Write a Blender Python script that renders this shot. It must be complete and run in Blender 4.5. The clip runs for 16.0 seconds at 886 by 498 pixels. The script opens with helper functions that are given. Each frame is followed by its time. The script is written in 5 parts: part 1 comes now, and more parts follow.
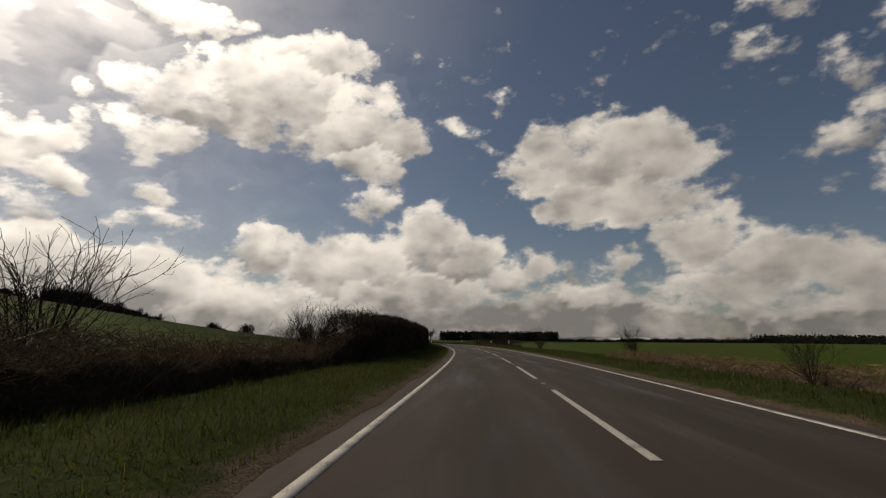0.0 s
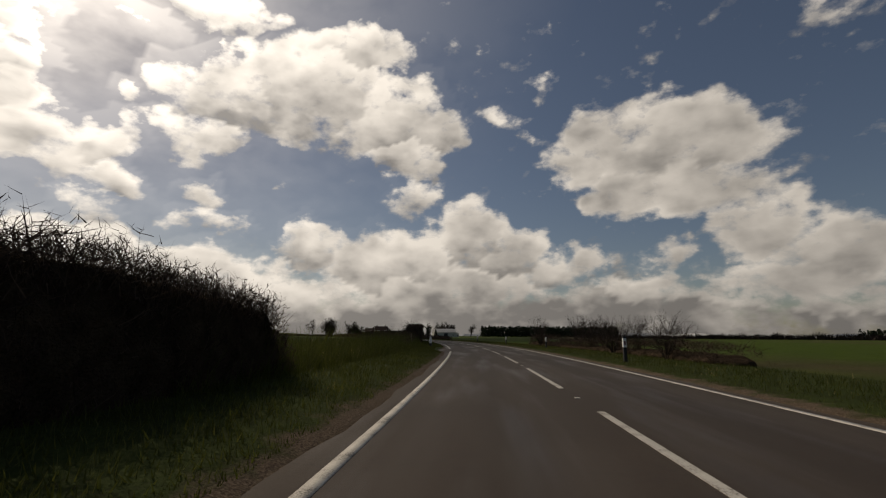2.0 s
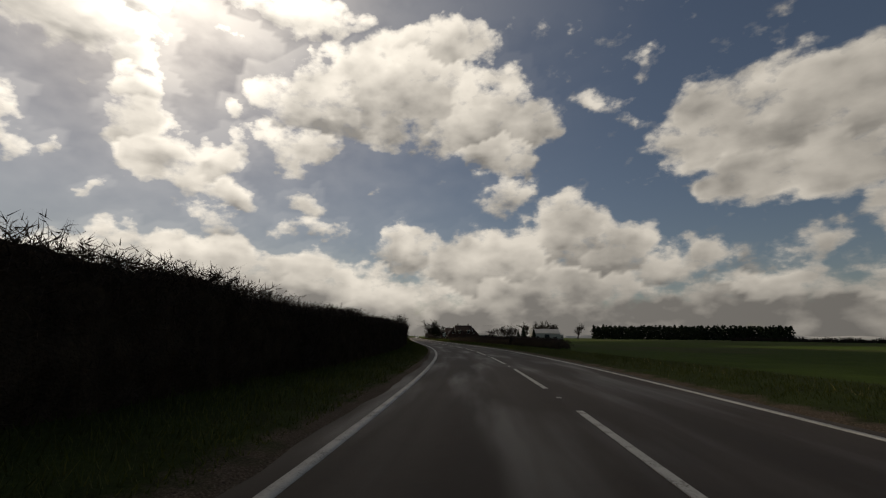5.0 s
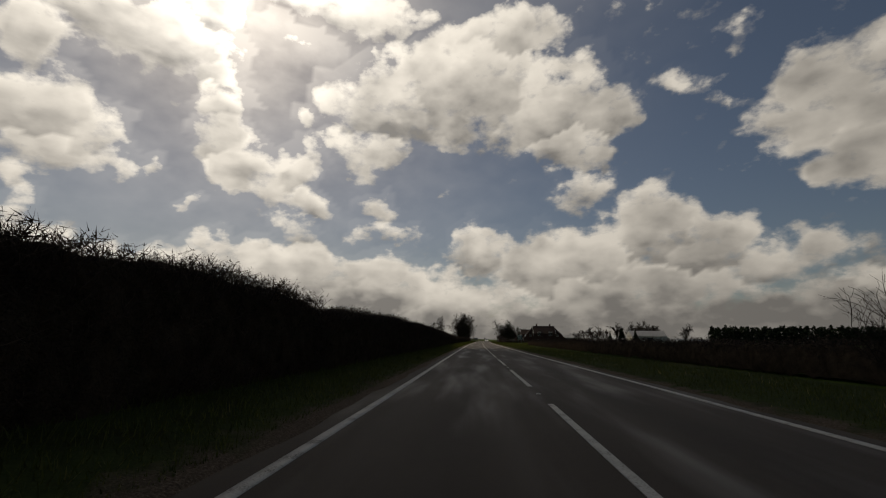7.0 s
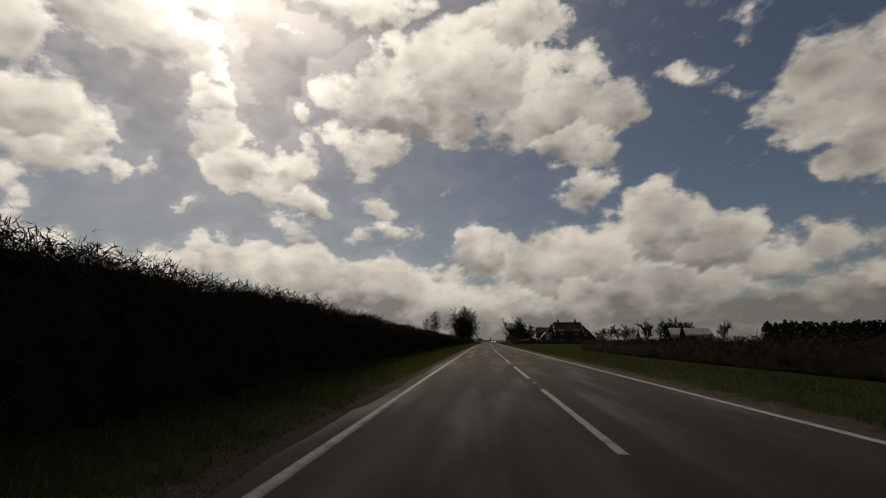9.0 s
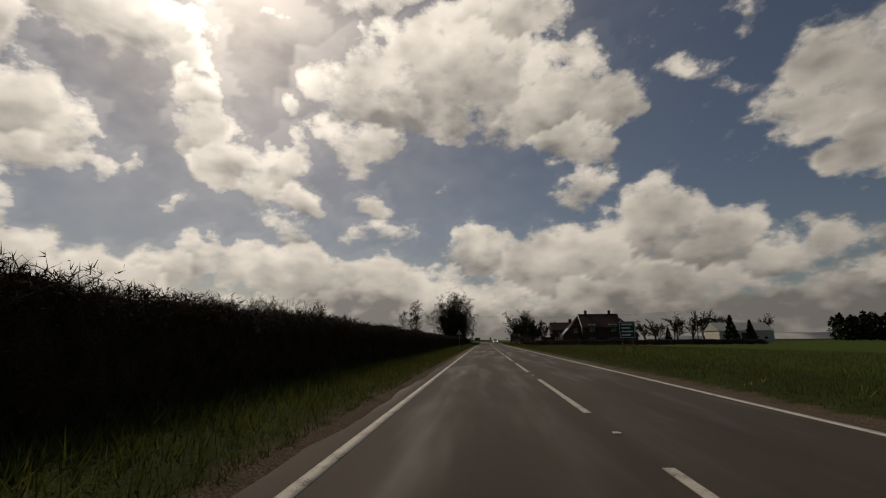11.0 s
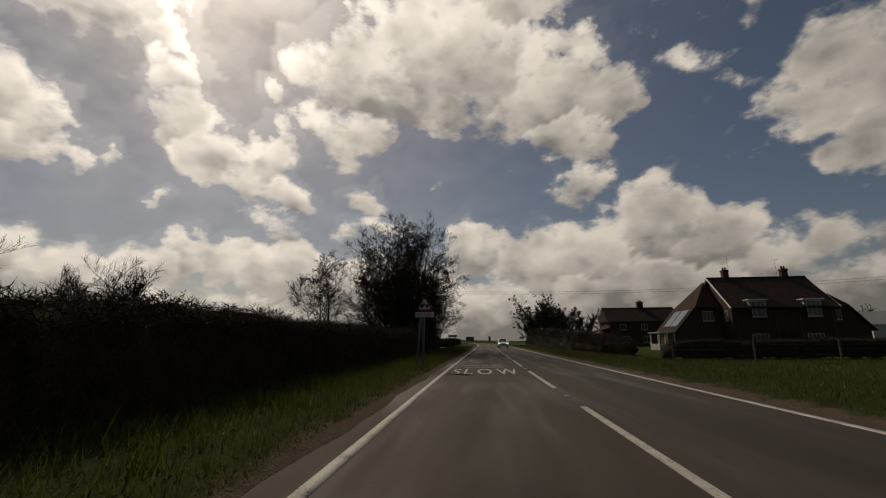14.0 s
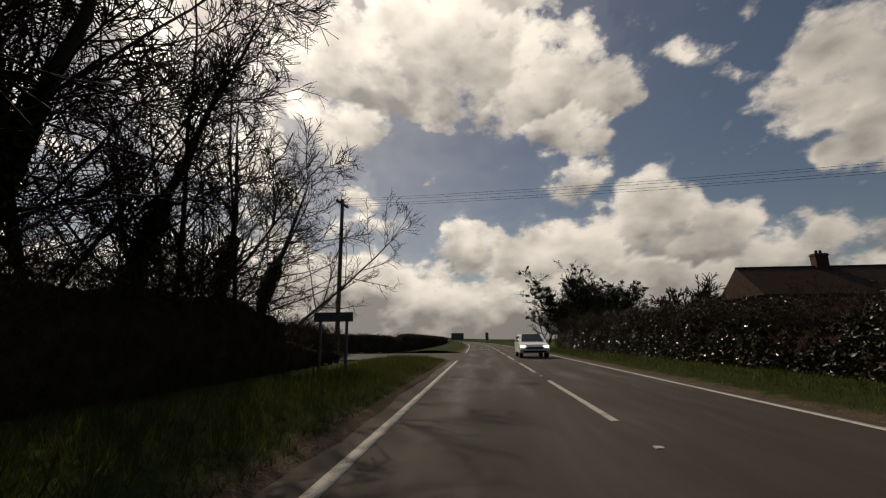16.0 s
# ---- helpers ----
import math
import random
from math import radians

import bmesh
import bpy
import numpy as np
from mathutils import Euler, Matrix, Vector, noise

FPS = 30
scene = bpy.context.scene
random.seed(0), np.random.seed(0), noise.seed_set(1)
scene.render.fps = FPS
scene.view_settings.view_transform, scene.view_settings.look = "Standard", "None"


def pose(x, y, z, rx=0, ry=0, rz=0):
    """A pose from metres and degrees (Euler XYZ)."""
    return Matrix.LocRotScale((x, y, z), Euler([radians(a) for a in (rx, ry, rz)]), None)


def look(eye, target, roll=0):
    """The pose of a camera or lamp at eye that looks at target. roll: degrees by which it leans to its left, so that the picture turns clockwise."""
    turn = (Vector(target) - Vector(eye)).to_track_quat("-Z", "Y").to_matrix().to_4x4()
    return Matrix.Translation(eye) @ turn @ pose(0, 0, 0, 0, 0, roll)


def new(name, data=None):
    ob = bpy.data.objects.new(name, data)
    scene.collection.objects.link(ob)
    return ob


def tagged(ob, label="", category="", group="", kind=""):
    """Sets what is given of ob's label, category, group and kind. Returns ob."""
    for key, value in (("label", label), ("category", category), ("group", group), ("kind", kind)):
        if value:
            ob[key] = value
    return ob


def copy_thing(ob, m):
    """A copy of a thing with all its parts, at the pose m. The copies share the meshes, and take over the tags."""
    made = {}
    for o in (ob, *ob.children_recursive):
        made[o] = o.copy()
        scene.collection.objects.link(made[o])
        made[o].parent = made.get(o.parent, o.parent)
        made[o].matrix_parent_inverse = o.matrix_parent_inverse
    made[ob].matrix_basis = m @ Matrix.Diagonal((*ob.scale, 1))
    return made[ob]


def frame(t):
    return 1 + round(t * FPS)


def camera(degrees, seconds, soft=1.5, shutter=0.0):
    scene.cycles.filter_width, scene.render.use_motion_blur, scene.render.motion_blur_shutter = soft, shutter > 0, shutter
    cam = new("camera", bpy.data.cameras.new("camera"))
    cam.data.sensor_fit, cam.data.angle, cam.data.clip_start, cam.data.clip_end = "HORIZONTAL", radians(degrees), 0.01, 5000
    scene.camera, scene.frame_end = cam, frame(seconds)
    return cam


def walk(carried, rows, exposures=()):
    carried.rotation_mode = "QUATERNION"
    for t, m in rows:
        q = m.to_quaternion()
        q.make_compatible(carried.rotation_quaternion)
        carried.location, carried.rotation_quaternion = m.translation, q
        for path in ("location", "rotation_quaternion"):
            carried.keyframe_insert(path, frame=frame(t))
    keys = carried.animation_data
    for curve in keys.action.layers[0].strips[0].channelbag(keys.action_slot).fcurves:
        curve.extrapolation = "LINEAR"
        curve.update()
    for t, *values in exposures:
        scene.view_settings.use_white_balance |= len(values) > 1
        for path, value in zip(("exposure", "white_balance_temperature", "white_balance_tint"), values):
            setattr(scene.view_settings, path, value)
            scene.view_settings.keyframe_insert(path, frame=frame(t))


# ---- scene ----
# ---------- the road's line: distance along it, and heading to the left of +y in degrees ----------
BEND = [(-140, -3), (0, 0), (14.7, 0.7), (29.3, 2.2), (44, 3.9), (57.5, 5.6), (70.6, 7.0), (84.4, 8.4), (115, 13.4),
        (146.2, 19.7), (165.2, 23.5), (178.3, 26.2), (191.3, 28.2), (204.5, 29.0), (243, 28.7), (307, 28.2),
        (372, 27.8), (421, 27.0), (470, 27.6), (560, 31), (900, 34)]
S0, S1 = -140, 900
_s = np.arange(S0, S1 + 1.0)
_h = np.radians(np.interp(_s, [b[0] for b in BEND], [b[1] for b in BEND]))
_h = np.convolve(np.pad(_h, 6, "edge"), np.ones(13) / 13, "valid")
_x = np.cumsum(-np.sin(_h)) + np.sin(_h[0])
_y = np.cumsum(np.cos(_h)) - np.cos(_h[0])
_x, _y = _x - np.interp(0, _s, _x), _y - np.interp(0, _s, _y)


def heading(s):
    return float(np.interp(s, _s, _h))


def at(s, l, z=0.0):
    """World place at s along the road's middle and l to its right."""
    h = heading(s)
    return Vector((float(np.interp(s, _s, _x)) + l * math.cos(h), float(np.interp(s, _s, _y)) + l * math.sin(h), z))


def across(x, y):
    """s and l of a world place, for arrays."""
    x, y = np.asarray(x, float).ravel(), np.asarray(y, float).ravel()
    i = np.empty(len(x), int)
    for a in range(0, len(x), 2000):
        d = (x[a:a + 2000, None] - _x[None]) ** 2 + (y[a:a + 2000, None] - _y[None]) ** 2
        i[a:a + 2000] = d.argmin(1)
    l = (x - _x[i]) * np.cos(_h[i]) + (y - _y[i]) * np.sin(_h[i])
    return _s[i], np.where(np.abs(l) < 1, np.sign(l + 1e-9), np.sign(l)) * np.hypot(x - _x[i], y - _y[i])


# ---------- camera: seconds, distance along the road, metres left of its middle ----------
cam = camera(91.0, 16.0, soft=1.2)
EYE, TILT = 1.165, 11.67
DRIVE = [(0, 0, 1.64), (0.5, 14.7, 1.69), (1, 29.3, 1.73), (1.5, 44, 1.76), (2, 57.5, 1.8), (2.5, 70.8, 1.79), (3, 84.4, 1.77), (3.5, 98.1, 1.73),
         (4, 111.5, 1.68), (4.5, 125, 1.61), (5, 138.3, 1.55), (5.5, 151.6, 1.47), (6, 165, 1.41), (6.5, 178.3, 1.3), (7, 191.3, 1.26), (7.5, 204.3, 1.27),
         (8, 217.2, 1.32), (8.5, 230, 1.35), (9, 242.8, 1.4), (9.5, 255.6, 1.46), (10, 268.5, 1.52), (10.5, 281.4, 1.56), (11, 294.3, 1.61), (11.5, 307.2, 1.63),
         (12, 320, 1.67), (12.5, 332.9, 1.71), (13, 345.7, 1.73), (13.5, 358.7, 1.72), (14, 371.6, 1.7), (14.5, 384, 1.74), (15, 396.4, 1.79), (15.5, 408.8, 1.8),
         (16, 421.1, 1.8)]
# how the car sways: seconds, degrees that the camera looks left of the road, tilt over the usual, roll
SWAY = np.array([(0, 5.1, 0.1, 0.3), (1, 5.15, -0.05, 0.3), (2, 5.2, -0.4, 0.3), (2.5, 5.2, -0.5, 0.3), (3, 5.2, -0.4, 0.35), (4.2, 5.3, -0.3, 0.45), (5.5, 5.45, -0.25, 0.55), (6, 5.4, -0.1, 0.7), (6.5, 5.3, 0.02, 0.7),
                 (7, 5.15, 0.05, 0.65), (8, 4.95, 0.12, 0.6), (9, 4.9, 0.2, 0.1), (10.2, 4.9, 0.21, -0.2), (11.5, 4.88, 0.22, -0.45), (12.5, 4.85, 0.25, -0.5), (13.5, 4.8, 0.28, -0.35), (14.5, 4.85, 0.3, -0.5), (15.3, 4.85, 0.05, -0.45), (16, 4.85, 0.1, -0.5)])


def seat(t, s, a):
    """The camera behind the windscreen at a time, a distance along the road and a way left of its middle."""
    aside, up, roll = (float(np.interp(t, SWAY[:, 0], SWAY[:, k])) for k in (1, 2, 3))
    return Matrix.Translation(at(s, -a, EYE)) @ pose(0, 0, 0, 90 + TILT + up, 0, math.degrees(heading(s)) + aside) @ pose(0, 0, 0, 0, 0, roll)


walk(cam, [(t, seat(t, s, a)) for t, s, a in DRIVE],
     exposures=[(0, 0.2, 7500, 13.5), (2, 0.12, 7500, 13.5), (3, -0.05, 7500, 12.5), (5.6, -0.02, 7500, 11.5), (6.1, -0.08, 7500, 11.5), (6.6, -0.22, 7500, 11.5), (9, -0.22, 7600, 12.5), (12, -0.24, 7700, 13.5), (14.6, -0.2, 7700, 13.5), (15.2, -0.02, 7700, 13.5), (16, 0.14, 7700, 13.5)])

# ---------- sky light and sun ----------
SUN_TURN, SUN_HIGH = 62.0, 41.0      # degrees left of +y, degrees above the horizon
world = bpy.data.worlds.new("sky")
scene.world = world
world.use_nodes = True
wn = world.node_tree.nodes
sky = wn.new("ShaderNodeTexSky")
sky.sky_type, sky.sun_disc = "NISHITA", False
sky.sun_elevation, sky.sun_rotation = radians(SUN_HIGH), radians(-SUN_TURN)
sky.air_density, sky.dust_density, sky.ozone_density = 1.0, 0.9, 2.2
wn["Background"].inputs["Strength"].default_value = 0.041
world.node_tree.links.new(sky.outputs[0], wn["Background"].inputs["Color"])
sun = new("sun", bpy.data.lights.new("sun", "SUN"))
sun.data.energy, sun.data.angle, sun.data.color = 3.1, radians(0.6), (1, 0.93, 0.82)
SUN_WAY = Vector((-math.sin(radians(SUN_TURN)) * math.cos(radians(SUN_HIGH)), math.cos(radians(SUN_TURN)) * math.cos(radians(SUN_HIGH)), math.sin(radians(SUN_HIGH))))
sun.matrix_world = look(SUN_WAY * 900, (0, 0, 0))

# ---------- materials ----------


class Shade:
    """A short way to wire a node material."""

    def __init__(self, name):
        self.mat = bpy.data.materials.new(name)
        self.mat.use_nodes = True
        self.nodes, self.links = self.mat.node_tree.nodes, self.mat.node_tree.links
        self.bsdf = self.nodes["Principled BSDF"]
        self.coord = self.nodes.new("ShaderNodeTexCoord").outputs["Object"]

    def node(self, kind, **given):
        n = self.nodes.new(kind)
        for key, value in given.items():
            key = key.replace("_", " ")
            socket = n.inputs[int(key[1:])] if key[0] == "i" and key[1:].isdigit() else n.inputs[key]
            if hasattr(value, "is_output"):
                self.links.new(value, socket)
            else:
                socket.default_value = value
        return n

    def noise(self, scale, detail=4.0, rough=0.6, vector=None):
        return self.node("ShaderNodeTexNoise", Vector=vector or self.coord, Scale=scale, Detail=detail, Roughness=rough).outputs["Fac"]

    def ramp(self, fac, stops):
        n = self.node("ShaderNodeValToRGB", Fac=fac)
        while len(n.color_ramp.elements) < len(stops):
            n.color_ramp.elements.new(0.5)
        for e, (p, c) in zip(n.color_ramp.elements, stops):
            e.position, e.color = p, (c, c, c, 1) if isinstance(c, (int, float)) else (*c, 1)
        return n.outputs["Color"]

    def mix(self, fac, a, b, how="MIX"):
        n = self.nodes.new("ShaderNodeMix")
        n.data_type, n.blend_type = "RGBA", how
        for socket, value in ((n.inputs[0], fac), (n.inputs[6], a), (n.inputs[7], b)):
            if hasattr(value, "is_output"):
                self.links.new(value, socket)
            elif isinstance(value, tuple):
                socket.default_value = (*value, 1)
            else:
                socket.default_value = value
        return n.outputs[2]

    def math(self, how, a, b=0.0):
        n = self.nodes.new("ShaderNodeMath")
        n.operation = how
        for socket, value in ((n.inputs[0], a), (n.inputs[1], b)):
            if hasattr(value, "is_output"):
                self.links.new(value, socket)
            else:
                socket.default_value = value
        return n.outputs[0]

    def done(self, color, rough=0.8, bump=None, depth=0.02, strength=0.5, metal=0.0, gloss=0.5):
        self.bsdf.inputs["Specular IOR Level"].default_value = gloss
        for key, value in (("Base Color", color), ("Roughness", rough), ("Metallic", metal)):
            if hasattr(value, "is_output"):
                self.links.new(value, self.bsdf.inputs[key])
            else:
                self.bsdf.inputs[key].default_value = (*value, 1) if isinstance(value, tuple) else value
        if bump is not None:
            n = self.node("ShaderNodeBump", Height=bump, Strength=strength, Distance=depth)
            self.links.new(n.outputs[0], self.bsdf.inputs["Normal"])
        return self.mat


def mottled(name, a, b, scale=6.0, rough=0.8, fine=40.0, depth=0.01, metal=0.0, strength=0.5, gloss=0.3):
    """Two colours in two scales of mottling, with a fine relief."""
    k = Shade(name)
    big, small = k.noise(scale), k.noise(fine, 3)
    both = k.math("ADD", k.math("MULTIPLY", big, 0.65), k.math("MULTIPLY", small, 0.35))
    vary = k.math("ADD", both, k.math("MULTIPLY", k.math("SUBTRACT", k.node("ShaderNodeObjectInfo").outputs["Random"], 0.5), 0.12))
    return k.done(k.ramp(vary, [(0.32, a), (0.68, b)]), rough, small, depth, strength, metal, gloss)


def twiggy(name, a, b, rough=0.85):
    """Bark: each twig has its own tone."""
    k = Shade(name)
    island = k.node("ShaderNodeNewGeometry").outputs["Random Per Island"]
    vary = k.math("ADD", k.math("MULTIPLY", island, 0.7), k.math("MULTIPLY", k.noise(9), 0.3))
    return k.done(k.ramp(vary, [(0.1, a), (0.9, b)]), rough, k.noise(60), 0.004, gloss=0.08)


def asphalt():
    k = Shade("asphalt")
    uv = k.node("ShaderNodeAttribute")
    uv.attribute_name = "lane"
    lane = k.node("ShaderNodeSeparateXYZ", Vector=uv.outputs["Vector"])
    across_lane = k.math("ABSOLUTE", lane.outputs[0])

    def stretched(x, y):
        n = k.node("ShaderNodeVectorMath", i0=uv.outputs["Vector"], i1=(x, y, 1))
        n.operation = "MULTIPLY"
        return n.outputs[0]

    grit, patch = k.noise(55, 5, 0.75), k.noise(0.22, 4)
    streaks = k.noise(1.0, 4, 0.6, stretched(1.6, 0.06))
    base = k.ramp(k.math("ADD", k.math("MULTIPLY", grit, 0.55), k.math("MULTIPLY", patch, 0.45)), [(0.3, (0.023, 0.0155, 0.0105)), (0.7, (0.045, 0.0318, 0.0222))])
    # wheel tracks polished paler, in each lane, and oily between them
    off = k.math("SUBTRACT", k.math("ABSOLUTE", k.math("SUBTRACT", across_lane, 1.6)), 0.78)
    track = k.ramp(k.math("ABSOLUTE", off), [(0.0, 1.0), (0.5, 0.0)])
    worn = k.math("MULTIPLY", track, k.ramp(streaks, [(0.35, 0.0), (0.7, 1.0)]))
    blotch = k.ramp(k.noise(1.0, 3, 0.55, stretched(0.9, 0.22)), [(0.52, 0.0), (0.66, 1.0)])
    base = k.mix(k.math("MULTIPLY", blotch, 0.4), base, (0.054, 0.042, 0.032))
    oil = k.ramp(k.math("ABSOLUTE", k.math("SUBTRACT", across_lane, 1.6)), [(0.1, 1.0), (0.6, 0.0)])
    base = k.mix(k.math("MULTIPLY", oil, k.math("MULTIPLY", streaks, 0.6)), base, (0.016, 0.012, 0.0095))
    color = k.mix(k.math("MULTIPLY", worn, 0.26), base, (0.056, 0.044, 0.034))
    mud = k.math("MULTIPLY", k.ramp(k.math("SUBTRACT", across_lane, 2.95), [(0.25, 0.0), (0.62, 1.0)]), k.ramp(k.noise(2.2), [(0.3, 0.45), (0.55, 1.0)]))
    color = k.mix(mud, color, (0.05, 0.037, 0.025))
    # seams across the lanes and repaired strips
    seam = k.ramp(k.noise(1.0, 5, 0.7, stretched(0.35, 1.1)), [(0.495, 0.0), (0.5, 0.8), (0.505, 0.0)])
    color = k.mix(k.math("MULTIPLY", seam, 0.55), color, (0.011, 0.009, 0.008))
    polish = k.ramp(k.noise(1.0, 3, 0.5, stretched(1.1, 0.13)), [(0.48, 0.0), (0.68, 1.0)])
    shine = k.ramp(k.math("ADD", k.math("MULTIPLY", worn, 0.3), k.math("MULTIPLY", polish, 0.7)), [(0.0, 0.86), (0.45, 0.66), (1.0, 0.44)])
    return k.done(color, shine, grit, 0.006, 0.5, gloss=0.3)


def paint_line():
    k = Shade("road_paint")
    wear = k.math("ADD", k.math("MULTIPLY", k.noise(3.0), 0.5), k.math("MULTIPLY", k.noise(48, 4, 0.7), 0.5))
    return k.done(k.ramp(wear, [(0.36, (0.1, 0.09, 0.078)), (0.48, (0.4, 0.38, 0.335)), (0.7, (0.52, 0.5, 0.45))]), 0.7, k.noise(70), 0.003, gloss=0.2)


def meadow():
    k = Shade("field_grass")
    far, mid, fine = k.noise(0.018, 4), k.noise(0.35, 5, 0.65), k.noise(9, 5, 0.7)
    tone = k.math("ADD", k.math("MULTIPLY", mid, 0.55), k.math("MULTIPLY", fine, 0.45))
    green = k.ramp(tone, [(0.3, (0.022, 0.036, 0.006)), (0.55, (0.044, 0.07, 0.008)), (0.75, (0.068, 0.09, 0.015))])
    brown = k.ramp(tone, [(0.3, (0.03, 0.022, 0.012)), (0.7, (0.08, 0.06, 0.034))])
    return k.done(k.mix(k.ramp(far, [(0.5, 0.0), (0.64, 0.8)]), green, brown), 0.95, fine, 0.08, 0.8, gloss=0.04)


def verge_soil():
    k = Shade("verge_turf")
    mid, fine = k.noise(0.8, 5, 0.65), k.noise(14, 5, 0.7)
    tone = k.math("ADD", k.math("MULTIPLY", mid, 0.5), k.math("MULTIPLY", fine, 0.5))
    green = k.ramp(tone, [(0.32, (0.02, 0.017, 0.008)), (0.5, (0.03, 0.042, 0.011)), (0.7, (0.052, 0.066, 0.018))])
    lane = k.node("ShaderNodeAttribute")
    lane.attribute_name = "lane"
    out = k.math("ABSOLUTE", k.node("ShaderNodeSeparateXYZ", Vector=lane.outputs["Vector"]).outputs[0])
    bare = k.ramp(k.math("ADD", k.math("SUBTRACT", 4.28, out), k.math("MULTIPLY", k.math("SUBTRACT", k.noise(1.7, 4), 0.5), 1.3)), [(0.25, 0.0), (0.6, 1.0)])
    dirt = k.ramp(k.noise(38, 4, 0.7), [(0.32, (0.045, 0.032, 0.021)), (0.5, (0.09, 0.066, 0.046)), (0.68, (0.17, 0.135, 0.1))])
    return k.done(k.mix(bare, green, dirt), 0.95, fine, 0.06, 0.9, gloss=0.04)


def blades(name, dry):
    k = Shade(name)
    island = k.node("ShaderNodeNewGeometry").outputs["Random Per Island"]
    patch = k.noise(0.6, 3)
    vary = k.math("ADD", k.math("MULTIPLY", island, 0.55), k.math("MULTIPLY", patch, 0.45))
    mat = k.done(k.ramp(vary, [(0.2, (0.028, 0.034, 0.009)), (0.55, (0.052, 0.064, 0.016)), (0.8, (0.092, 0.096, 0.032)), (1.0 - dry, (0.3, 0.25, 0.13))]), 0.6)
    k.bsdf.inputs["Specular IOR Level"].default_value = 0.1
    tone = k.bsdf.inputs["Base Color"].links[0].from_socket
    thin = k.node("ShaderNodeBsdfTranslucent", Color=k.mix(1.0, tone, (1.35, 1.3, 0.9), "MULTIPLY"))
    both = k.node("ShaderNodeMixShader", Fac=0.4, i1=k.bsdf.outputs[0], i2=thin.outputs[0])
    k.links.new(both.outputs[0], k.nodes["Material Output"].inputs["Surface"])
    return mat


ASPHALT, PAINT, FIELD, TURF = asphalt(), paint_line(), meadow(), verge_soil()
BLADES, DRY_BLADES = blades("grass_blades", 0.06), blades("rough_grass_blades", 0.22)
BARK = twiggy("bark", (0.016, 0.012, 0.009), (0.056, 0.043, 0.033))
HAWTHORN = twiggy("hedge_twigs", (0.024, 0.017, 0.012), (0.095, 0.066, 0.047))
DRY_STEM = twiggy("dry_stems", (0.09, 0.055, 0.035), (0.26, 0.17, 0.1))
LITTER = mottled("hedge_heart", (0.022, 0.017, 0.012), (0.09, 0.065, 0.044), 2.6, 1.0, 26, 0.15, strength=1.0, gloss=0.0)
LAUREL = mottled("glossy_leaves", (0.018, 0.02, 0.009), (0.075, 0.06, 0.03), 1.1, 0.3, 60, 0.001, gloss=0.5)
IVY = twiggy("ivy_leaves", (0.012, 0.022, 0.008), (0.04, 0.062, 0.02), 0.5)
CONIFER = twiggy("conifer_needles", (0.008, 0.014, 0.008), (0.03, 0.042, 0.02), 0.85)

# ---------- mesh helpers ----------


def mesh_of(name, verts, faces, mat, smooth=False):
    me = bpy.data.meshes.new(name)
    verts, faces = np.asarray(verts, np.float32), np.asarray(faces, np.int32)
    n, k = faces.shape
    me.vertices.add(len(verts))
    me.vertices.foreach_set("co", verts.ravel())
    me.loops.add(n * k)
    me.loops.foreach_set("vertex_index", faces.ravel())
    me.polygons.add(n)
    me.polygons.foreach_set("loop_start", np.arange(0, n * k, k, dtype=np.int32))
    me.polygons.foreach_set("use_smooth", np.full(n, smooth))
    me.update(calc_edges=True)
    me.materials.append(mat)
    return me


def part(name, data, material, parent, label=""):
    """One mesh, or bmesh, as an object under a thing or part."""
    if isinstance(data, bmesh.types.BMesh):
        me = bpy.data.meshes.new(name)
        data.to_mesh(me)
        data.free()
        me.materials.append(material)
        data = me
    ob = new(name, data)
    ob.parent = parent
    if label:
        tagged(ob, label)
    return ob


def thing(name, label, category, place=None, group="", kind=""):
    ob = new(name)
    ob.empty_display_size = 0.2
    if place is not None:
        ob.matrix_world = place
    return tagged(ob, label, category, group, kind)


def box(bm, x0, x1, y0, y1, z0, z1, bevel=0.0):
    made = bmesh.ops.create_cube(bm, size=1, matrix=Matrix.Translation(((x0 + x1) / 2, (y0 + y1) / 2, (z0 + z1) / 2)) @ Matrix.Diagonal((x1 - x0, y1 - y0, z1 - z0, 1)))
    if bevel:
        edges = {e for v in made["verts"] for e in v.link_edges}
        bmesh.ops.bevel(bm, geom=list(edges), offset=bevel, segments=2, affect="EDGES", profile=0.7)
    return bm


def a_box(*sizes, bevel=0.0):
    return box(bmesh.new(), *sizes, bevel=bevel)


def rod(bm, a, b, r0, r1=None, n=8):
    a, b = Vector(a), Vector(b)
    m = Matrix.Translation((a + b) / 2) @ (b - a).to_track_quat("Z", "Y").to_matrix().to_4x4()
    bmesh.ops.create_cone(bm, cap_ends=True, segments=n, radius1=r0, radius2=r0 if r1 is None else r1, depth=(b - a).length, matrix=m)
    return bm


